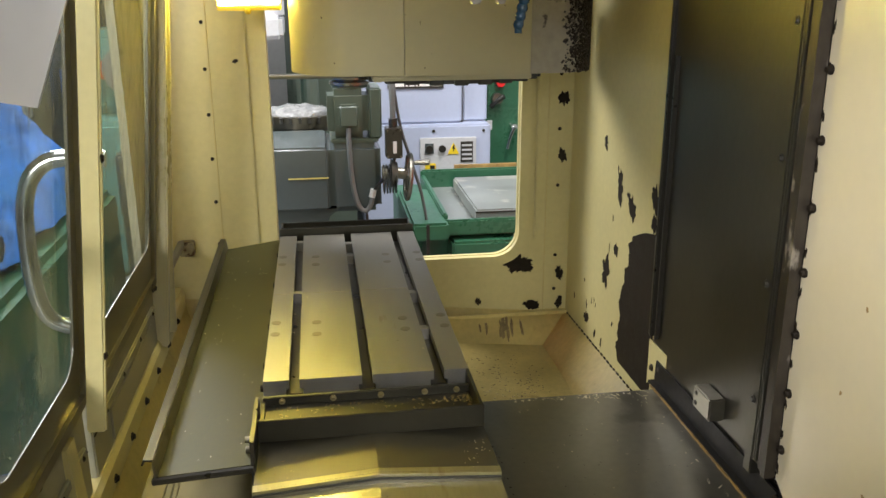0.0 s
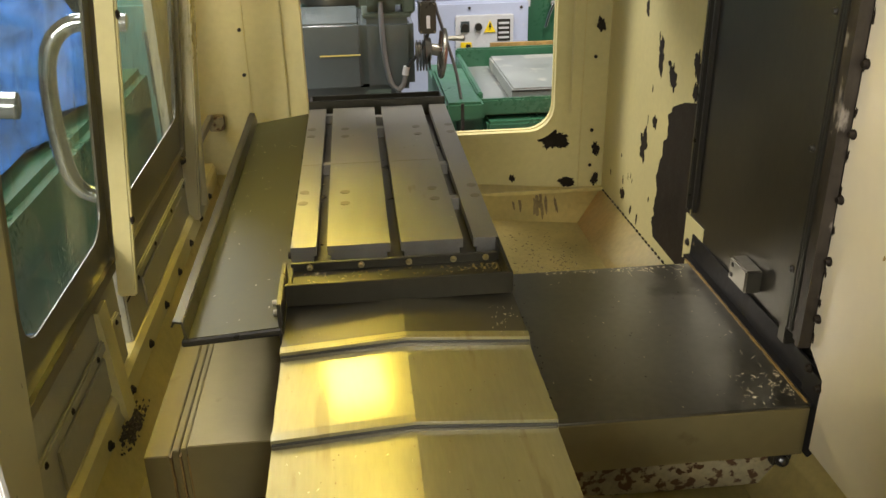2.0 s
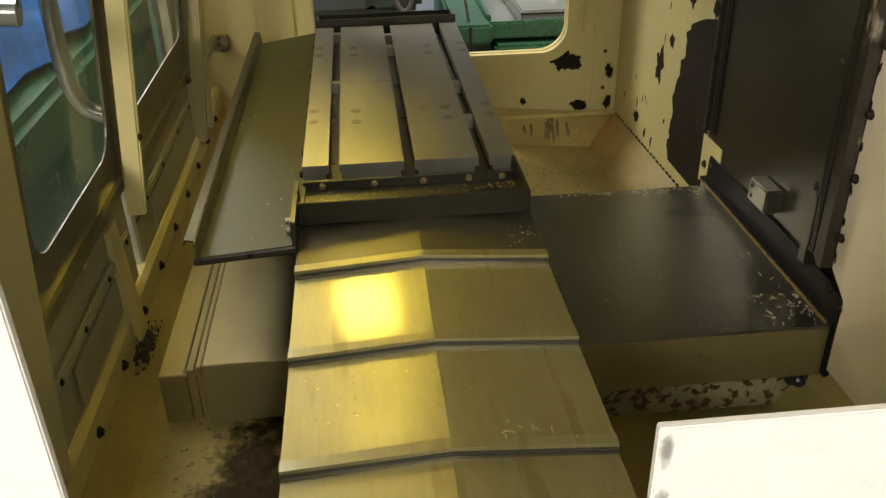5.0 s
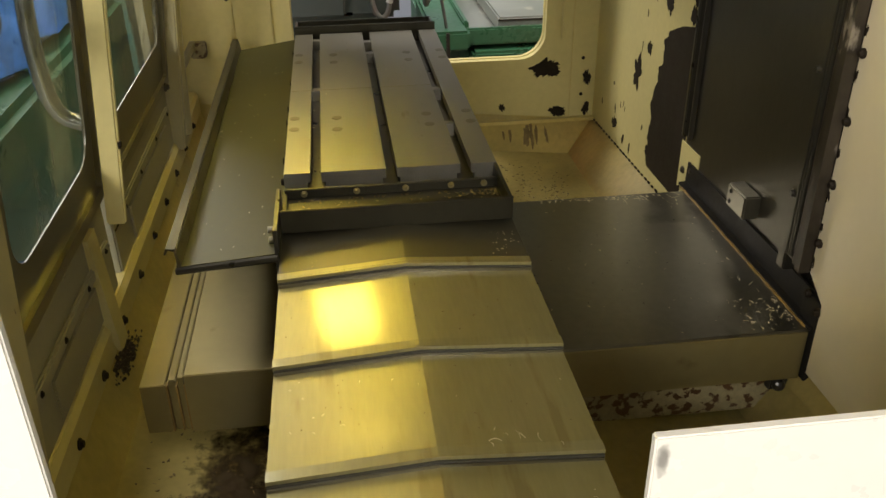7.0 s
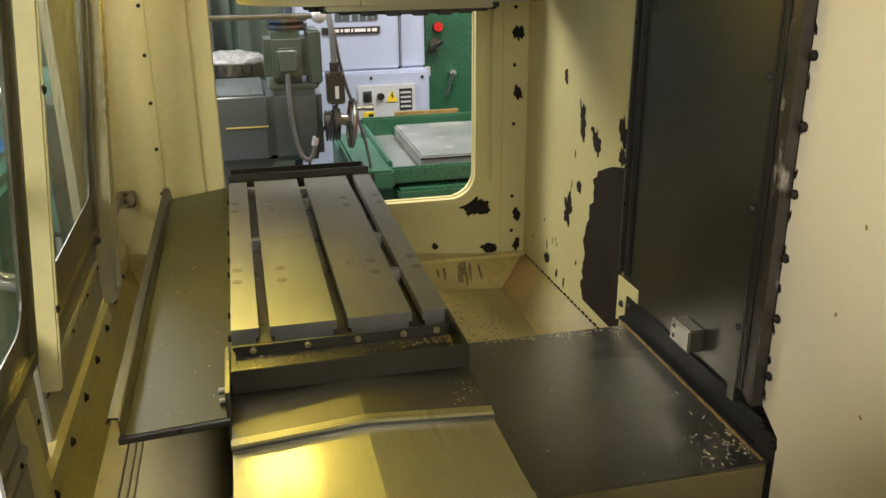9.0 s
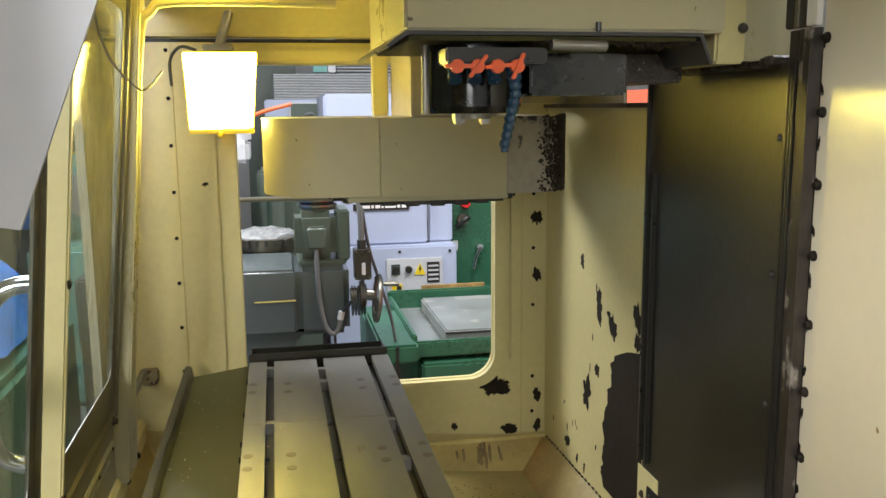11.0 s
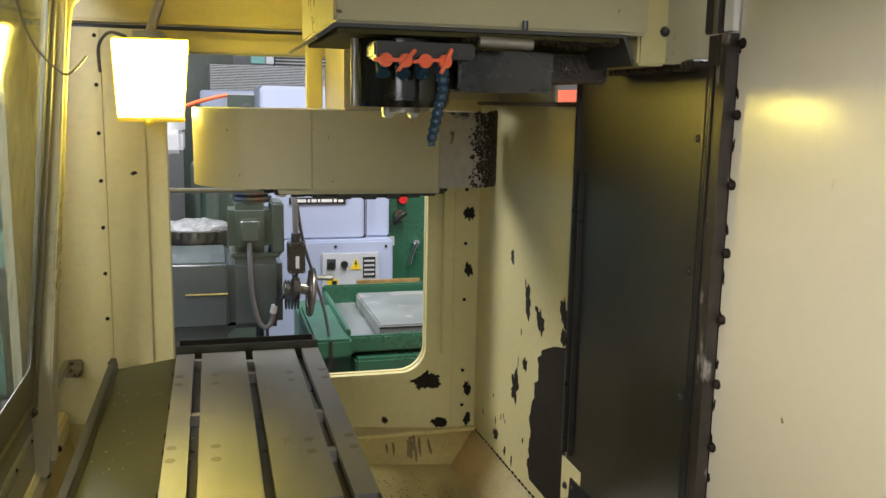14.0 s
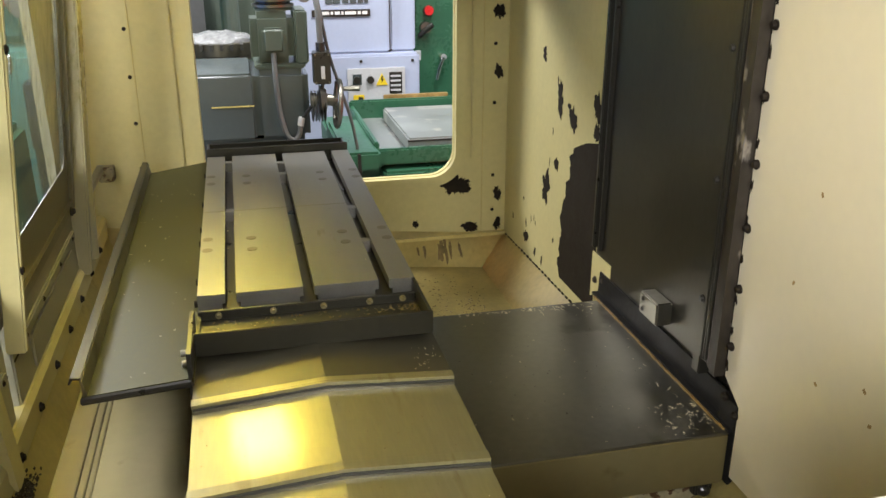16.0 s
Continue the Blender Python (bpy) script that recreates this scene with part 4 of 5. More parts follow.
def shell(pts, back):
    return prism(B(), pts + back, "z", Z0, Z1)


arc = [(0.03 - 0.15 * math.cos(radians(a)), 0.735 - 0.165 * math.sin(radians(a))) for a in range(0, 91, 9)]
part("left_shell", shell(arc + [(0.130, 0.562)], [(0.130, 1.0), (-0.12, 1.0)]), CREAM_HEAD, atc, "curved cream sheet cover", True)
part("middle_shell", shell([(0.131, 0.556), (0.29, 0.553), (0.415, 0.562)], [(0.415, 1.0), (0.131, 1.0)]), CREAM_HEAD, atc, "", True)
arc = [(0.49 + 0.082 * math.sin(radians(a)), 0.655 - 0.088 * math.cos(radians(a))) for a in range(0, 91, 9)]
part("right_shell", shell([(0.416, 0.563)] + arc, [(0.572, 1.0), (0.416, 1.0)]), STAINED, atc, "cover blackened with chips and oil", True)
bm = B()
g = random.Random(3)
for i in range(2600):
    a = radians(94 * g.random() ** 0.5 - 4)
    x, y = 0.49 + 0.084 * math.sin(a), 0.655 - 0.090 * math.cos(a)
    z = Z0 + 0.002 + (Z1 - Z0) * g.random()
    s = g.uniform(0.0012, 0.0042)
    grit(bm, Matrix.Translation((x, y, z)) @ Matrix.Rotation(g.uniform(0, 3), 4, "X") @ Matrix.Diagonal((1, 1, g.uniform(0.6, 2.2), 1)), s)
part("swarf_crust", bm, GUNK, atc, "thick crust of chips and grease")
bm = B()
cyl(bm, (0.26, 0.80, 1.325), (0.26, 0.80, 1.348), 0.22, seg=48)
for k in range(24):
    a = radians(15 * k)
    box(bm, 0.26 + 0.215 * math.cos(a) - 0.016, 0.26 + 0.215 * math.cos(a) + 0.016, 0.80 + 0.215 * math.sin(a) - 0.012, 0.80 + 0.215 * math.sin(a) + 0.012, 1.322, 1.346, 0.002, 1)
part("tool_disc", bm, BLACK, atc, "black toothed tool disc")
part("lip", box(B(), 0.06, 0.42, 0.57, 0.62, 1.335, 1.346, 0.002), CREAM_HEAD, atc)

post = shape("changer_post", box(B(), 0.160, 0.200, 0.93, 0.97, 1.519, 2.1, 0.003), CREAM, "cream upright carrying the tool changer", "post", "structure")
# Depth in y is added so the plate shadows the upper right wall.
shape("changer_plate", box(B(), 0.205, 0.40, 0.59, 0.92, 1.519, 2.1, 0.003), WEDGE, "beige grey carrier plate behind the spindle", "plate", "structure")
shape("changer_bracket", box(B(), 0.40, 0.676, 0.92, 0.98, 1.548, 1.60, 0.003), CREAM_HEAD, "cream bracket behind the head", "bracket", "structure")

# ---- work lamp ----
lamp = thing("work_lamp", "bright yellow-white work lamp in a square housing", "lamp")
bm = prism(B(), [(-0.292, 1.666), (-0.127, 1.668), (-0.142, 1.497), (-0.284, 1.493)], "y", 0.80, 0.832)
part("diffuser", bm, LAMP, lamp, "glowing diffuser")
part("bezel", box(B(), -0.286, -0.138, 0.790, 0.835, 1.482, 1.492, 0.002), YELLOW, lamp, "amber plastic lower edge")
part("latch", ball(B(), (-0.216, 0.795, 1.482), 0.009, 10), YELLOW, lamp)
part("back_shell", prism(B(), [(-0.294, 1.670), (-0.125, 1.672), (-0.140, 1.494), (-0.286, 1.494)], "y", 0.8325, 0.885), YELLOW, lamp, "amber lamp housing")
# Thin plates added to cut the diffuser's light to the left and upwards.
part("side_shell", prism(B(), [(-0.2945, 1.668), (-0.2922, 1.668), (-0.2842, 1.493), (-0.2865, 1.493)], "y", 0.803, 0.832), YELLOW, lamp, "amber side plate added to block the lamp's stray light")
part("top_shell", box(B(), -0.292, -0.127, 0.803, 0.832, 1.6685, 1.6715), YELLOW, lamp, "amber top plate added to block the lamp's stray light")
part("bracket", box(B(), -0.25, -0.18, 0.83, 0.98, 1.676, 1.690, 0.002), STEEL_DARK, lamp)
part("arm", cyl(B(), (-0.22, 0.96, 1.69), (-0.195, 1.03, 1.78), 0.012, seg=12), ALU, lamp)
part("cable", tube(B(), [(-0.27, 0.9, 1.68), (-0.31, 0.94, 1.69), (-0.34, 0.98, 1.66), (-0.345, 1.03, 1.60)], 0.004, 8), CABLE, lamp)

canopy = thing("canopy_duct", "cream folded sheet canopy over the door side", "canopy", "", "structure")
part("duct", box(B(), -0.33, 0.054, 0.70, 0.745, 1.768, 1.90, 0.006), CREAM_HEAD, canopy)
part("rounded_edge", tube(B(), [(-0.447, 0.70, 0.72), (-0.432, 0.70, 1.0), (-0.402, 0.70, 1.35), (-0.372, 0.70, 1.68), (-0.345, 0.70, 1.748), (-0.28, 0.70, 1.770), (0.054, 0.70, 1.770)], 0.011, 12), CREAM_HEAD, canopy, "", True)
part("bolt", bolt_head(B(), (-0.035, 0.70, 1.79), "-y", 0.006, 0.005), PRIMER, canopy)
lamp2 = thing("ceiling_lamp", "second glowing work lamp high under the canopy", "lamp")
part("diffuser", box(B(), -0.32, -0.13, 0.58, 0.65, 1.82, 1.90, 0.01), LAMP_HIGH, lamp2, "glowing diffuser")
part("back_shell", box(B(), -0.33, -0.12, 0.57, 0.66, 1.902, 1.93, 0.006), MILL, lamp2)
tagged(part("hanging_cable", tube(B(), [(-0.355, 0.10, 1.80), (-0.352, 0.10, 1.70), (-0.335, 0.11, 1.62), (-0.30, 0.12, 1.575), (-0.285, 0.13, 1.572), (-0.27, 0.2, 1.60)], 0.0019, 8), ALU), "thin tan cable hanging in a loop", "cable")
shape("top_rail_front", leaned(box(B(), -0.50, -0.44, -0.9, 1.05, 1.80, 1.9, 0.004), 0.0), CREAM, "cream upper door rail", "rail", "structure")

# ---- loose chips ----
def chips(name, label, spots, seed, mat_=SWARF):
    g_ = random.Random(seed)
    b_ = B()
    for x0, x1, y0, y1, zf, count, size in spots:
        for _ in range(count):
            x, y = g_.uniform(x0, x1), g_.uniform(y0, y1)
            z = zf(x, y) + 0.0006
            a, s, w = g_.uniform(0, 6.28), size * g_.uniform(0.25, 0.95), g_.uniform(0.0003, 0.0007)
            curl = g_.uniform(-0.8, 0.8)
            prev = None
            for k in range(5):
                u = k / 4 - 0.5
                aa = a + curl * u
                c = Vector((x + s * u * math.cos(aa), y + s * u * math.sin(aa), z + 0.0008 * math.cos(u * 3)))
                side = Vector((-math.sin(aa), math.cos(aa), 0.4)) * w
                cur = (b_.verts.new(c - side), b_.verts.new(c + side))
                if prev:
                    b_.faces.new((prev[0], prev[1], cur[1], cur[0]))
                prev = cur
    return tagged(part(name, b_, mat_), label, "swarf", "", "stuff")


chips("swarf", "curled metal chips scattered on the dark cover", (
    (0.56, 0.648, -0.225, -0.13, lambda x, y: 0.669, 44, 0.012), (0.25, 0.64, -0.22, 0.30, lambda x, y: 0.669, 40, 0.005), (0.60, 0.64, -0.2, 0.3, lambda x, y: 0.669, 22, 0.016), (0.50, 0.64, 0.27, 0.305, lambda x, y: 0.669, 14, 0.025)), 11)
roof = lambda r: (lambda x, y: r - 0.013 * abs(x) / 0.181)
chips("swarf", "fine metal chips on the long way covers", (
    (-0.17, 0.17, -0.60, -0.46, roof(0.843), 14, 0.006), (0.06, 0.17, -0.625, -0.60, roof(0.843), 7, 0.016), (0.13, 0.176, -0.25, -0.16, roof(0.866), 26, 0.005), (-0.17, 0.17, -0.80, -0.64, roof(0.832), 8, 0.008)), 12)
chips("swarf", "dark wet grit on the long way covers", (
    (-0.17, 0.17, -0.43, -0.27, roof(0.854), 34, 0.004), (-0.17, 0.17, -0.61, -0.46, roof(0.843), 40, 0.004), (-0.17, -0.12, -0.25, -0.15, roof(0.866), 20, 0.005)), 17, OILRUN)
chips("swarf", "fine bright chips on the table apron", ((-0.325, -0.20, -0.16, 0.9, lambda x, y: 0.868 - 0.03 * (-0.179 - x) / 0.156, 45, 0.0035),), 13)
chips("swarf", "stray chips on the machine table", ((-0.17, 0.17, 0.02, 0.85, lambda x, y: 0.9002, 10, 0.010),), 14)
chips("swarf", "oily brown chips in the tray", ((0.30, 0.56, 0.45, 0.93, lambda x, y: 0.471 + (0.56 - x) * 0.09, 240, 0.009), (-0.42, -0.2, -0.85, -0.3, lambda x, y: 0.473 + (0.56 - x) * 0.09, 110, 0.008)), 15, OILRUN)
bm = B()
g = random.Random(21)
for i in range(260):
    grit(bm, Matrix.Translation((-0.462 + 0.026 * g.random(), -0.125 + g.gauss(0, 0.028), 0.646 + 0.012 * g.random())) @ Matrix.Rotation(g.uniform(0, 3), 4, "X") @ Matrix.Diagonal((1, 2.0, 0.7, 1)), g.uniform(0.0010, 0.0034))
tagged(part("chip_heap", bm, GUNK), "small heap of greasy chips at the track", "swarf", "", "stuff")



def crumbs(label, material, spots, seed):
    """Loose grains: each spot is x, y, half widths, a height rule, a count and a grain size."""
    g_ = random.Random(seed)
    b_ = B()
    for cx, cy, hx, hy, zf, count, size in spots:
        for _ in range(count):
            x, y = cx + hx * g_.uniform(-1, 1) * g_.random() ** 0.4, cy + hy * g_.uniform(-1, 1) * g_.random() ** 0.4
            m = Matrix.Translation((x, y, zf(x, y) + size * 0.3)) @ Matrix.Rotation(g_.uniform(0, 6.28), 4, "Z") @ Matrix.Diagonal((g_.uniform(0.8, 2.6), 1, 0.6, 1))
            grit(b_, m, size * g_.uniform(0.4, 1.2))
    return tagged(part("swarf", b_, material), label, "swarf", "", "stuff")


tray_z = lambda x, y: 0.470 + (0.592 - x) * 0.0872
crumbs("brown crumbs of chips lying in the tray", OILRUN, ((0.44, 0.74, 0.11, 0.22, tray_z, 190, 0.0026), (0.30, 0.80, 0.10, 0.14, tray_z, 90, 0.0024), (-0.33, -0.45, 0.09, 0.38, tray_z, 150, 0.0022)), 31)
crumbs("dark grit along the edge of the box cover", PRIMER, ((0.235, 0.05, 0.03, 0.24, lambda x, y: 0.669, 46, 0.0018), (0.43, 0.0, 0.2, 0.2, lambda x, y: 0.669, 30, 0.0011)), 32)
crumbs("pale chips heaped along the guard foot", SWARF, ((0.640, -0.18, 0.012, 0.05, lambda x, y: 0.669, 26, 0.0018), (0.46, 0.296, 0.16, 0.009, lambda x, y: 0.669, 60, 0.0020)), 33)
crumbs("fine dust of chips on the machine table", PLUG, ((0.0, 0.42, 0.17, 0.42, lambda x, y: 0.9003, 40, 0.0010),), 34)

# ---- machines beyond the end opening ----
mill = thing("knee_mill", "grey universal milling machine with motor and handwheel", "milling machine")
bm = box(B(), -0.9, -0.0257, 2.283, 2.75, 0.595, 0.872, 0.012, 3)
part("column", bm, MILL, mill, "", True)
part("lower_column", prism(B(), [(-0.9, 0.0), (-0.05, 0.0), (-0.05, 0.50), (-0.03, 0.56), (0.013, 0.594), (-0.9, 0.594)], "y", 2.32, 2.75), MILL, mill)
part("knee", box(B(), -0.0255, 0.197, 2.28, 2.75, 0.585, 0.884, 0.026, 4), MILL, mill, "dark glossy rounded knee", True)
part("seat", box(B(), -0.015, 0.19, 2.30, 2.72, 0.884, 0.905, 0.006), MILL_G, mill)
# Yellow line of the lamp's reflection, built as a thin coloured strip.
part("reflection_strip", box(B(), -0.20, -0.03, 2.279, 2.285, 0.738, 0.743), LAMP_GLINT, mill, "thin yellow strip painted as the lamp's reflection")
part("motor", box(B(), -0.021, 0.152, 2.30, 2.50, 0.905, 1.112, 0.028, 4), MILL_G, mill, "green-grey motor housing", True)
for k in range(7):
    part("cooling_fin", box(B(), -0.024, -0.0215, 2.325 + 0.022 * k, 2.332 + 0.022 * k, 0.93, 1.09), MILL_G, mill)
part("terminal_box", box(B(), 0.021, 0.109, 2.262, 2.299, 0.953, 1.053, 0.012, 3), MILL_G, mill, "", True)
part("motor_flange", box(B(), 0.153, 0.206, 2.30, 2.5, 0.900, 1.117, 0.008, 3), MILL_G, mill, "", True)
for z, r, m_ in ((1.1125, 0.078, MILL_G), (1.126, 0.086, STEEL_DARK), (1.139, 0.072, BLACK), (1.150, 0.088, STEEL_DARK)):
    part("pulley_disc", cyl(B(), (0.077, 2.40, z), (0.077, 2.40, z + 0.011), r, seg=32), m_, mill, "worn pulley disc", True)
part("conduit", tube(B(), [(0.062, 2.275, 0.953), (0.063, 2.262, 0.85), (0.070, 2.258, 0.73), (0.090, 2.252, 0.63), (0.120, 2.25, 0.597), (0.145, 2.252, 0.62), (0.155, 2.258, 0.667)], 0.0105, 10), CABLE, mill, "grey flexible conduit", True)
part("gland", cyl(B(), (0.152, 2.258, 0.655), (0.160, 2.258, 0.69), 0.014, seg=14), PALE, mill)
part("switch_box", box(B(), 0.214, 0.283, 2.20, 2.28, 0.832, 0.959, 0.004), BLACK, mill, "black limit switch box")
part("switch_label", box(B(), 0.243, 0.258, 2.196, 2.1995, 0.855, 0.905), PALE, mill)
for x, z in ((0.221, 0.840), (0.276, 0.840), (0.221, 0.951), (0.276, 0.951)):
    part("screw", cyl(B(), (x, 2.2, z), (x, 2.197, z), 0.004, seg=8), STEEL_DARK, mill)
part("gland", cyl(B(), (0.248, 2.24, 0.959), (0.248, 2.24, 0.996), 0.019, seg=14), BLACK, mill)
part("cable", tube(B(), [(0.248, 2.24, 0.996), (0.247, 2.24, 1.06), (0.243, 2.25, 1.14), (0.225, 2.29, 1.22), (0.17, 2.36, 1.27)], 0.013, 10), CABLE, mill, "", True)
part("cable", tube(B(), [(0.25, 2.22, 0.832), (0.238, 2.22, 0.80), (0.205, 2.23, 0.745), (0.172, 2.25, 0.70), (0.158, 2.258, 0.675)], 0.0075, 10), BLACK, mill, "", True)
part("cable", tube(B(), [(0.255, 2.26, 1.12), (0.285, 2.30, 0.95), (0.33, 2.34, 0.80), (0.385, 2.38, 0.62), (0.42, 2.4, 0.4)], 0.007, 10), CABLE, mill, "", True)
part("cable", tube(B(), [(0.128, 2.27, 0.60), (0.130, 2.27, 0.50), (0.128, 2.28, 0.36)], 0.006, 8), BLACK, mill, "", True)
bm = B()
cyl(bm, (0.197, 2.24, 0.763), (0.222, 2.24, 0.763), 0.030, seg=24)
cyl(bm, (0.236, 2.24, 0.763), (0.262, 2.24, 0.763), 0.062, 0.044, seg=28)
cyl(bm, (0.262, 2.24, 0.763), (0.300, 2.24, 0.755), 0.024, seg=18)
part("hub", bm, STEEL_DARK, mill, "worn metal hub", True)
for k in range(5):
    part("dial_fin", cyl(B(), (0.203 + 0.0125 * k, 2.25, 0.735), (0.2065 + 0.0125 * k, 2.25, 0.735), 0.064, seg=20), BLACK, mill)
bm = B()
tube(bm, [(0.310 + 0.010 * math.cos(radians(a)), 2.24 + 0.094 * math.sin(radians(a)), 0.743 + 0.094 * math.cos(radians(a))) for a in range(0, 361, 30)], 0.0105, 8)
for a in (20, 140, 260):
    cyl(bm, (0.302, 2.24, 0.748), (0.310, 2.24 + 0.092 * math.sin(radians(a)), 0.743 + 0.092 * math.cos(radians(a))), 0.008, seg=8)
wheel = part("handwheel", bm, STEEL_DARK, mill, "dark steel handwheel", True)
part("crank_grip", cyl(B(), (0.312, 2.20, 0.812), (0.395, 2.18, 0.815), 0.008, 0.013, seg=12), STEEL_DARK, wheel)
bm = B()
cyl(bm, (-0.15, 2.95, 0.872), (-0.15, 2.95, 0.925), 0.17, seg=36)
cyl(bm, (-0.15, 2.95, 0.845), (-0.15, 2.95, 0.872), 0.145, seg=36)
cyl(bm, (-0.15, 2.95, 0.76), (-0.15, 2.95, 0.86), 0.11, seg=30)
rot = thing("rotary_table", "slotted round machine table under plastic wrap", "rotary table")
part("slotted_plate", bm, STEEL_DULL, rot, "", True)
for k in range(7):
    part("slot", box(B(), -0.29 + 0.045 * k, -0.276 + 0.045 * k, 2.775, 2.83, 0.898, 0.9255), BLACK, rot)
bm = B()
bmesh.ops.create_icosphere(bm, subdivisions=3, radius=1, matrix=Matrix.Translation((-0.15, 2.94, 0.925)) @ Matrix.Diagonal((0.16, 0.13, 0.042, 1)))
for v in bm.verts:
    v.co += Vector((0, 0, 0.02 * noise.noise(v.co * 22)))
part("plastic_wrap", bm, SHELL, rot, "crumpled clear plastic wrap")
part("pedestal", box(B(), -0.26, -0.04, 2.85, 3.05, 0.0, 0.758, 0.02), MILL_G, rot)
bm = cyl(B(), (-0.5, 1.95, 1.208), (0.17, 1.95, 1.205), 0.010, seg=12)
bar = thing("round_bar", "grey steel guide bar with knuckle joint", "bar")
part("bar", bm, STEEL_DARK, bar)
part("knuckle", ball(B(), (0.17, 1.95, 1.205), 0.028, 12), PALE, bar, "", True)
part("column", cyl(B(), (-0.52, 1.95, 0), (-0.52, 1.95, 1.24), 0.03, seg=14), MILL_G, bar)

saw = thing("blue_grey_machine", "pale blue-grey machine cabinet with control panel", "machine cabinet")
part("lower_body", box(B(), 0.20, 0.985, 3.80, 4.6, 0.06, 0.708, 0.012), BLUEGREY, saw)
part("upper_body", box(B(), 0.20, 0.815, 3.86, 4.6, 0.709, 1.62, 0.012), BLUEGREY, saw)
part("upper_body", box(B(), 0.825, 0.98, 3.90, 4.6, 0.709, 1.30, 0.012), BLUEGREY, saw)
part("plinth", box(B(), 0.22, 0.96, 3.84, 4.5, 0, 0.059), BLACK, saw)
part("gap", box(B(), 0.815, 0.825, 3.89, 4.5, 0.709, 1.30), BLACK, saw)
cp = part("control_panel", box(B(), 0.545, 0.893, 3.785, 3.7995, 0.42, 0.632, 0.004), PALE, saw, "light grey control panel")
for x, z in ((0.60, 0.565), (0.68, 0.565)):
    part("knob", cyl(B(), (x, 3.785, z), (x, 3.765, z), 0.022, seg=16), BLACK, cp)
part("knob_plate", box(B(), 0.575, 0.628, 3.781, 3.7848, 0.535, 0.598), MILL, cp)
bm = prism(B(), [(0.715, 0.53), (0.785, 0.53), (0.75, 0.60)], "y", 3.780, 3.7845)
part("warning_sign", bm, YELLOW, cp, "yellow triangular warning sign")
bm = B()
prism(bm, [(0.750, 0.586), (0.742, 0.562), (0.750, 0.562), (0.745, 0.540), (0.760, 0.568), (0.752, 0.568), (0.757, 0.586)], "y", 3.778, 3.7796)
part("warning_bolt", bm, BLACK, cp)
part("key_plate", box(B(), 0.795, 0.872, 3.781, 3.7848, 0.478, 0.605), BLACK, cp)
for r in range(4):
    part("text_bar", box(B(), 0.802, 0.865, 3.779, 3.7806, 0.492 + 0.028 * r, 0.504 + 0.028 * r), PALE, cp)
part("main_switch", box(B(), 0.575, 0.64, 3.778, 3.7848, 0.425, 0.475, 0.002), YELLOW, cp, "yellow main switch plate")
part("switch_knob", box(B(), 0.605, 0.632, 3.765, 3.7778, 0.435, 0.465, 0.002), BLACK, cp)
name_plate = part("nameplate", box(B(), 0.36, 0.70, 3.850, 3.8595, 0.925, 0.965), BLACK, saw, "black nameplate strip")
gx = 0.405
for w in (0.055, 0.014, 0.03, 0.012, 0.065, 0.018, 0.03):
    part("text_bar", box(B(), gx, gx + w, 3.847, 3.8498, 0.937, 0.955), WHITE, name_plate)
    gx += w + 0.009
for x0, x1 in ((0.44, 0.48), (0.485, 0.525), (0.54, 0.575), (0.585, 0.62), (0.63, 0.66), (0.668, 0.69)):
    part("type_bar", box(B(), x0, x1, 3.853, 3.8595, 1.00, 1.06), MILL, saw, "dark type marking")
for x, z in ((0.63, 0.672), (0.94, 0.668), (0.24, 0.62)):
    part("screw", cyl(B(), (x, 3.80, z), (x, 3.794, z), 0.009, seg=10), BLACK, saw)

cab = thing("green_cabinet", "green painted machine cabinet with levers", "machine cabinet")
part("body", box(B(), 0.99, 1.42, 3.98, 4.6, 0.0, 1.75, 0.012), GREEN, cab)
part("button_base", cyl(B(), (1.075, 3.98, 0.935), (1.075, 3.965, 0.935), 0.032, seg=18), BLACK, cab)
part("button", cyl(B(), (1.075, 3.965, 0.940), (1.075, 3.935, 0.940), 0.028, seg=18), RED, cab, "red stop button")
part("lever", tube(B(), [(1.02, 3.96, 0.79), (1.05, 3.92, 0.83), (1.09, 3.90, 0.86)], 0.016, 10), BLACK, cab, "", True)
part("lever_hub", cyl(B(), (1.055, 3.98, 0.84), (1.055, 3.93, 0.84), 0.034, seg=16), STEEL_DARK, cab)
part("lever", tube(B(), [(1.125, 3.95, 0.52), (1.14, 3.93, 0.60), (1.165, 3.92, 0.66)], 0.011, 10), CHROME, cab, "", True)
part("lever_hub", cyl(B(), (1.165, 3.98, 0.66), (1.165, 3.93, 0.66), 0.02, seg=16), CHROME, cab)
part("side_door", box(B(), 1.30, 1.306, 3.974, 3.9795, 0.1, 1.7), BLACK, cab)
part("sticker", box(B(), 0.995, 1.03, 3.976, 3.9795, 0.64, 0.70), PALE, cab)

grinder = thing("surface_grinder", "green surface grinder with a dull grey plate", "grinding machine")
part("base", box(B(), 0.34, 1.5, 2.50, 3.4, 0.0, 0.44, 0.015), GREEN, grinder)
part("step", box(B(), 0.33, 0.50, 2.32, 3.0, 0.42, 0.505, 0.012), GREEN, grinder)
bm = B()
box(bm, 0.485, 1.5, 2.40, 2.43, 0.42, 0.495, 0.008)
box(bm, 0.485, 1.5, 3.27, 3.30, 0.42, 0.545, 0.008)
box(bm, 0.485, 0.51, 2.43, 3.27, 0.42, 0.52, 0.006)
box(bm, 0.51, 1.5, 2.43, 3.27, 0.42, 0.44)
part("coolant_trough", bm, GREEN, grinder, "green coolant trough")
part("trough_floor", box(B(), 0.51, 0.66, 2.43, 3.27, 0.4405, 0.446), WORKTOP, grinder, "pale worn trough bottom")
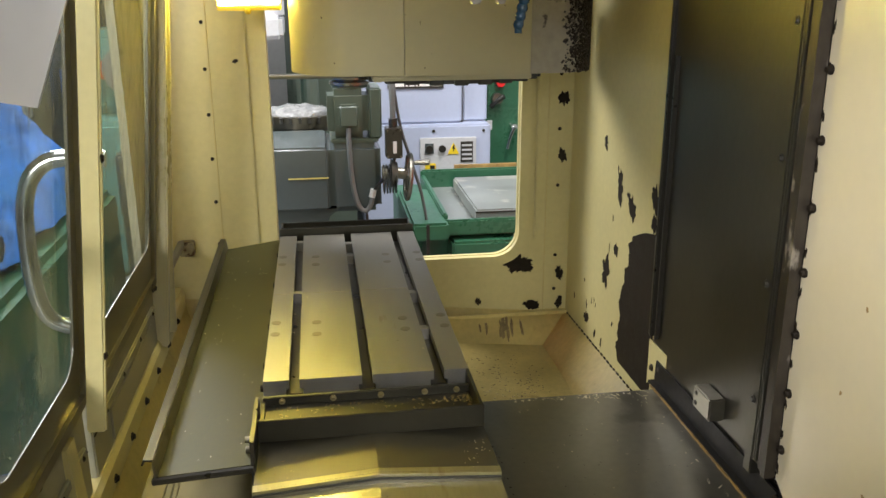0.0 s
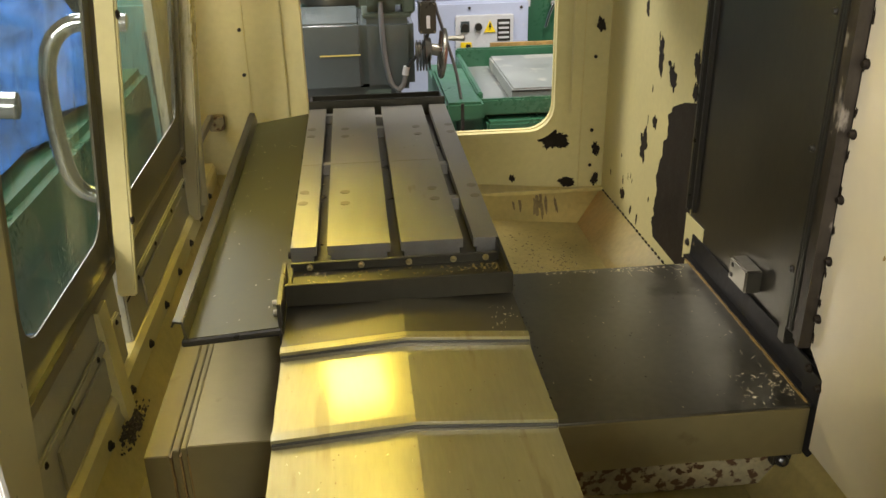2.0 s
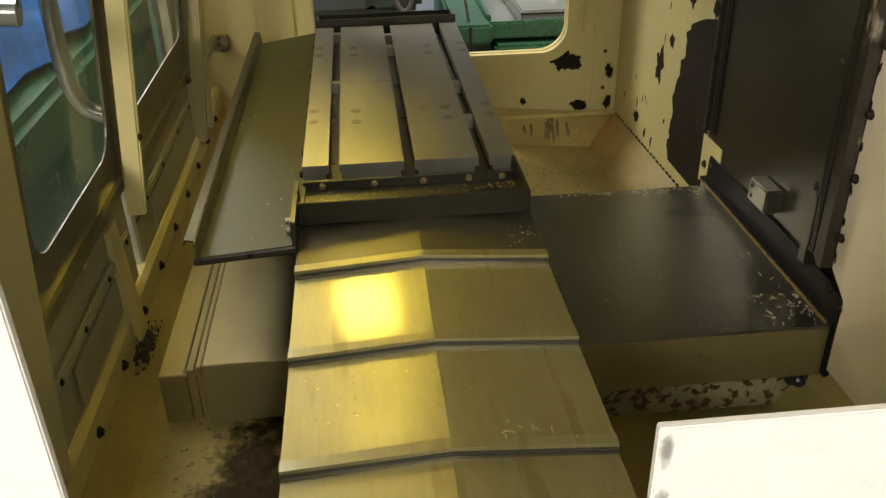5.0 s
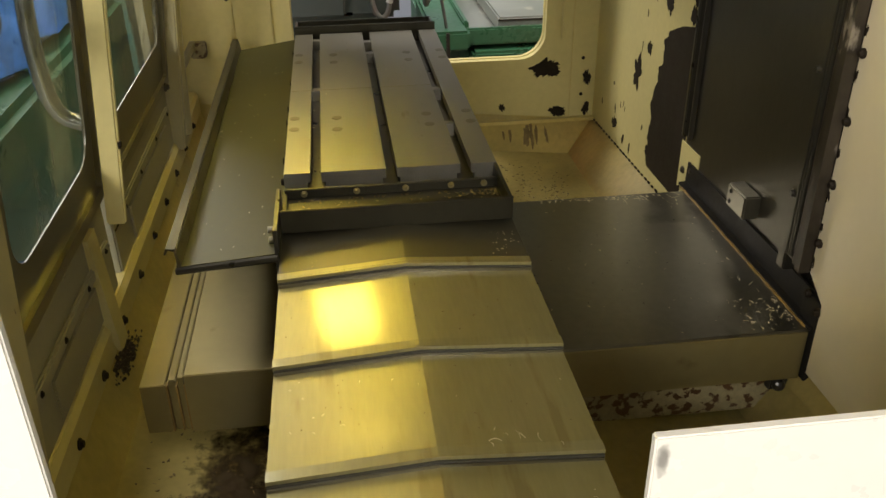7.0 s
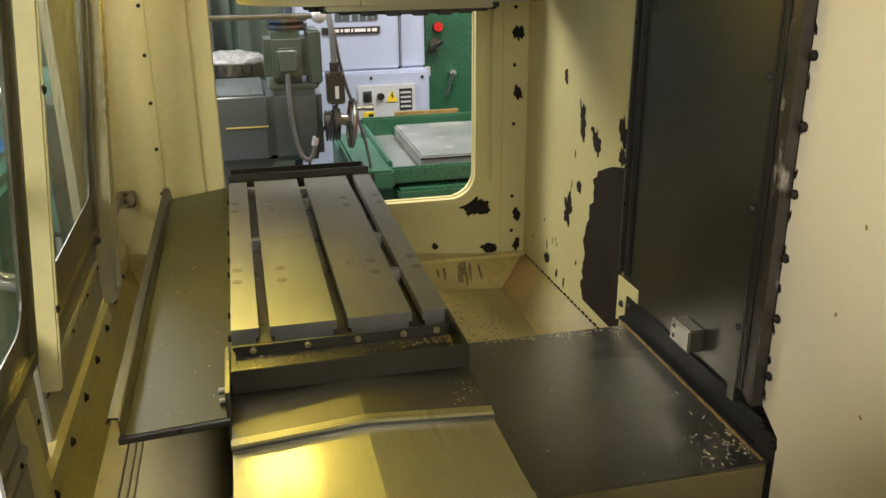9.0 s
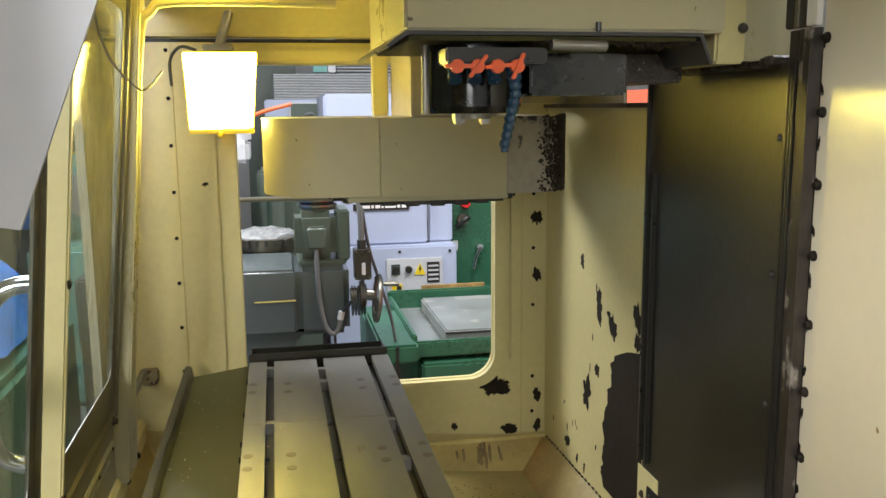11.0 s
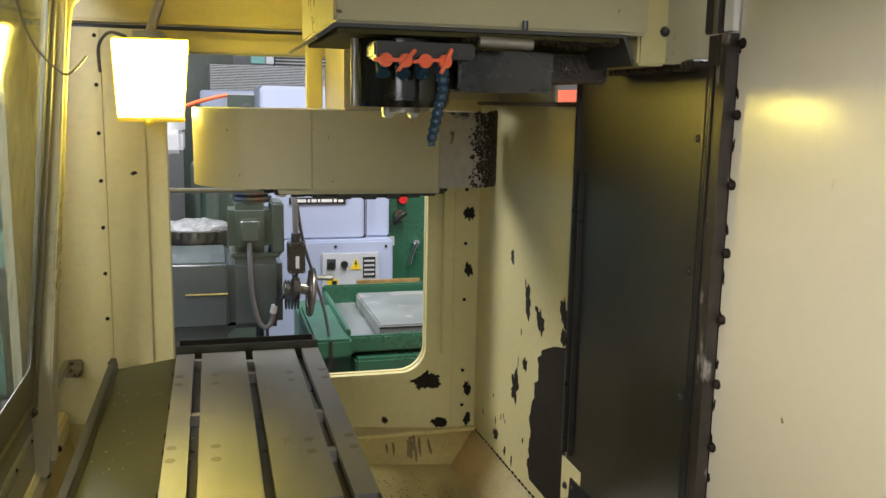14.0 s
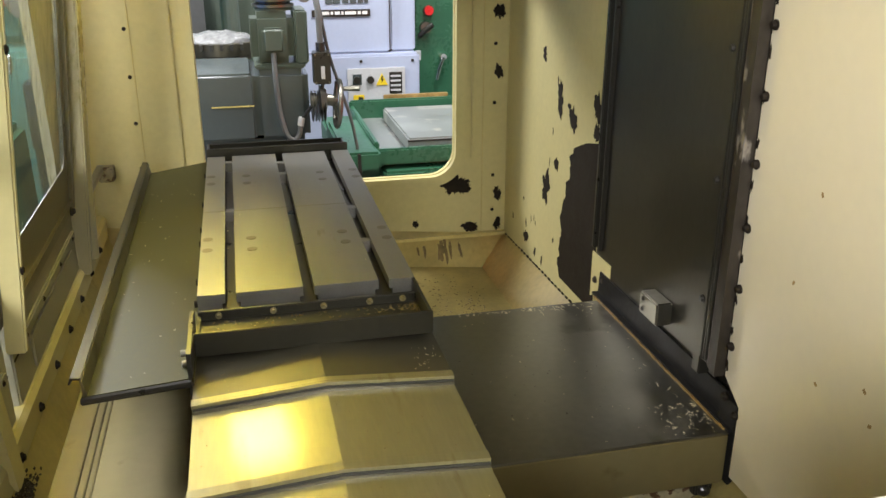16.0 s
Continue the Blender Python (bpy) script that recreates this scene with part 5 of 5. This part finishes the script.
part("work_plate", box(B(), 0.655, 1.5, 2.49, 3.2, 0.447, 0.516, 0.008), WORKTOP, grinder, "dull grey work plate")
part("plate_edge", box(B(), 0.651, 1.5, 2.485, 2.4895, 0.500, 0.508), BLACK, grinder)
part("front_box", box(B(), 0.52, 1.5, 2.36, 2.50, 0.0, 0.40, 0.012), GREEN, grinder)
part("guide_board", box(B(), 0.68, 1.04, 3.31, 3.33, 0.50, 0.56), SEAL, grinder, "thin orange-brown board")
part("dark_gap", box(B(), 0.395, 0.41, 2.318, 2.5, 0.2, 0.5), BLACK, grinder)

# far machines above
rack = thing("louvred_cabinet", "grey louvred cabinet top with pale cover", "machine cabinet")
part("body", box(B(), -0.15, 1.4, 4.9, 5.6, 0.0, 1.60, 0.01), BLUEGREY, rack)
part("top_box", box(B(), -0.10, 1.4, 4.95, 5.6, 1.601, 1.78, 0.01), MILL, rack)
for k in range(16):
    part("louvre", box(B(), -0.08, 1.3, 4.93, 4.9495, 1.605 + 0.011 * k, 1.610 + 0.011 * k), PALE, rack)
part("picture_frame", box(B(), 0.02, 0.28, 4.88, 4.8995, 1.44, 1.58, 0.002), PALE, rack)
part("inner_plate", box(B(), 0.03, 0.27, 4.876, 4.8795, 1.45, 1.57), MILL_G, rack)
for x in (0.10, 0.45, 0.55, 0.65, 0.85):
    part("hose", tube(B(), [(x, 4.86, 1.36), (x + 0.02, 4.85, 1.47), (x + 0.07, 4.85, 1.50), (x + 0.11, 4.86, 1.44), (x + 0.12, 4.87, 1.34)], 0.015, 8), CABLE, rack, "", True)
far2 = thing("teal_machine", "teal and green machine column with louvred block", "machine")
part("column", box(B(), -0.30, 0.10, 5.8, 6.4, 0, 2.1, 0.02), MILL_G, far2)
part("post", box(B(), 0.20, 0.30, 5.0, 5.1, 1.79, 2.3, 0.004), TEAL, far2)
part("pale_edge", box(B(), 0.305, 0.36, 5.0, 5.1, 1.79, 2.3, 0.004), PALE, far2)
part("louvred_block", box(B(), 0.40, 1.0, 5.7, 6.2, 0, 2.2, 0.01), MILL, far2)
for k in range(14):
    part("louvre", box(B(), 0.42, 0.98, 5.68, 5.699, 1.80 + 0.025 * k, 1.810 + 0.025 * k), PALE, far2)
press = thing("pale_press", "pale grey machine with teal column", "machine")
part("body", box(B(), -0.62, -0.34, 3.3, 3.7, 0.0, 1.25, 0.02), TEAL, press)
part("head", box(B(), -0.60, -0.22, 3.25, 3.6, 1.26, 1.38, 0.02), PALE, press)
part("cap", cyl(B(), (-0.28, 3.35, 1.38), (-0.28, 3.35, 1.45), 0.07, seg=20), PALE, press)
part("column", cyl(B(), (-0.10, 3.6, 0), (-0.10, 3.6, 1.30), 0.05, seg=18), MILL_G, press)
part("body", box(B(), -0.20, 0.15, 3.8, 4.2, 0.0, 1.18, 0.02), MILL_G, press)
part("hose", tube(B(), [(-0.5, 3.2, 1.38), (-0.35, 3.2, 1.44), (-0.15, 3.2, 1.52), (0.0, 3.25, 1.56)], 0.01, 8), ORANGE, press, "thin orange hose", True)

# ---- things beyond the door panes ----
bm = B()
box(bm, -2.1, -1.0, 0.7, 2.5, 0.62, 1.2, 0.08, 4)
bmesh.ops.subdivide_edges(bm, edges=bm.edges[:], cuts=9, use_grid_fill=True)
for v in bm.verts:
    v.co.x -= 0.35 * max(0.0, (v.co.z - 0.62) / 0.58) * (v.co.x > -1.5)
    v.co += Vector((noise.noise(v.co * 5), noise.noise(v.co * 5 + Vector((7, 0, 0))), noise.noise(v.co * 4 + Vector((0, 9, 0))))) * 0.05
    v.co += Vector((noise.noise(v.co * 16), noise.noise(v.co * 16 + Vector((3, 0, 0))), noise.noise(v.co * 14 + Vector((0, 5, 0))))) * 0.028
lid = thing("machine_lid", "grey metal lid with a pale sign on the covered machine", "lid")
part("lid_plate", box(B(), -2.0, -1.36, 1.0, 2.3, 1.19, 1.27, 0.02), PALE, lid)
part("sign", box(B(), -1.27, -1.10, 1.6, 1.64, 1.271, 1.42, 0.004), PALE, lid)
part("sign_plate", box(B(), -1.25, -1.12, 1.594, 1.599, 1.33, 1.39), BLACK, lid)
part("text_bar", box(B(), -1.24, -1.13, 1.590, 1.593, 1.35, 1.37), PALE, lid)
part("orange_post", box(B(), -1.09, -1.05, 1.8, 1.84, 1.271, 1.75, 0.004), ORANGE, lid)
tarp = shape("covered_machine", bm, BLUE, "machine under a crumpled blue tarpaulin", "covered machine", smooth=True)
part("base", box(B(), -2.0, -0.98, 0.6, 2.6, 0.0, 0.66, 0.03), GREEN, tarp, "green machine base")
lathe = thing("green_lathe", "teal and grey lathe beyond the doors", "lathe")
part("bed", box(B(), -1.35, -0.75, 3.3, 5.2, 0.0, 0.85, 0.03), TEAL, lathe)
part("headstock", box(B(), -1.3, -0.80, 3.6, 4.3, 0.851, 1.30, 0.04), TEAL, lathe)
part("guard", box(B(), -1.25, -0.85, 3.5, 3.58, 1.05, 1.14, 0.01), ORANGE, lathe, "orange guard")
part("chuck", cyl(B(), (-1.05, 3.6, 1.1), (-1.05, 3.45, 1.1), 0.13, seg=24), STEEL, lathe)
shelf = thing("storage_shelf", "grey shelf with orange and blue boxes", "shelf")
part("frame", box(B(), -3.2, -1.5, 5.3, 5.8, 0.0, 2.0, 0.01), MILL, shelf)
for i, (x, z, m_) in enumerate(((-3.0, 1.0, ORANGE), (-2.5, 1.45, PALE), (-2.0, 1.2, ORANGE), (-1.7, 0.7, BLUE), (-2.3, 0.6, PALE), (-1.75, 1.6, TEAL))):
    part("box", box(B(), x - 0.18, x + 0.18, 5.2, 5.298, z, z + 0.25, 0.01), m_, shelf)
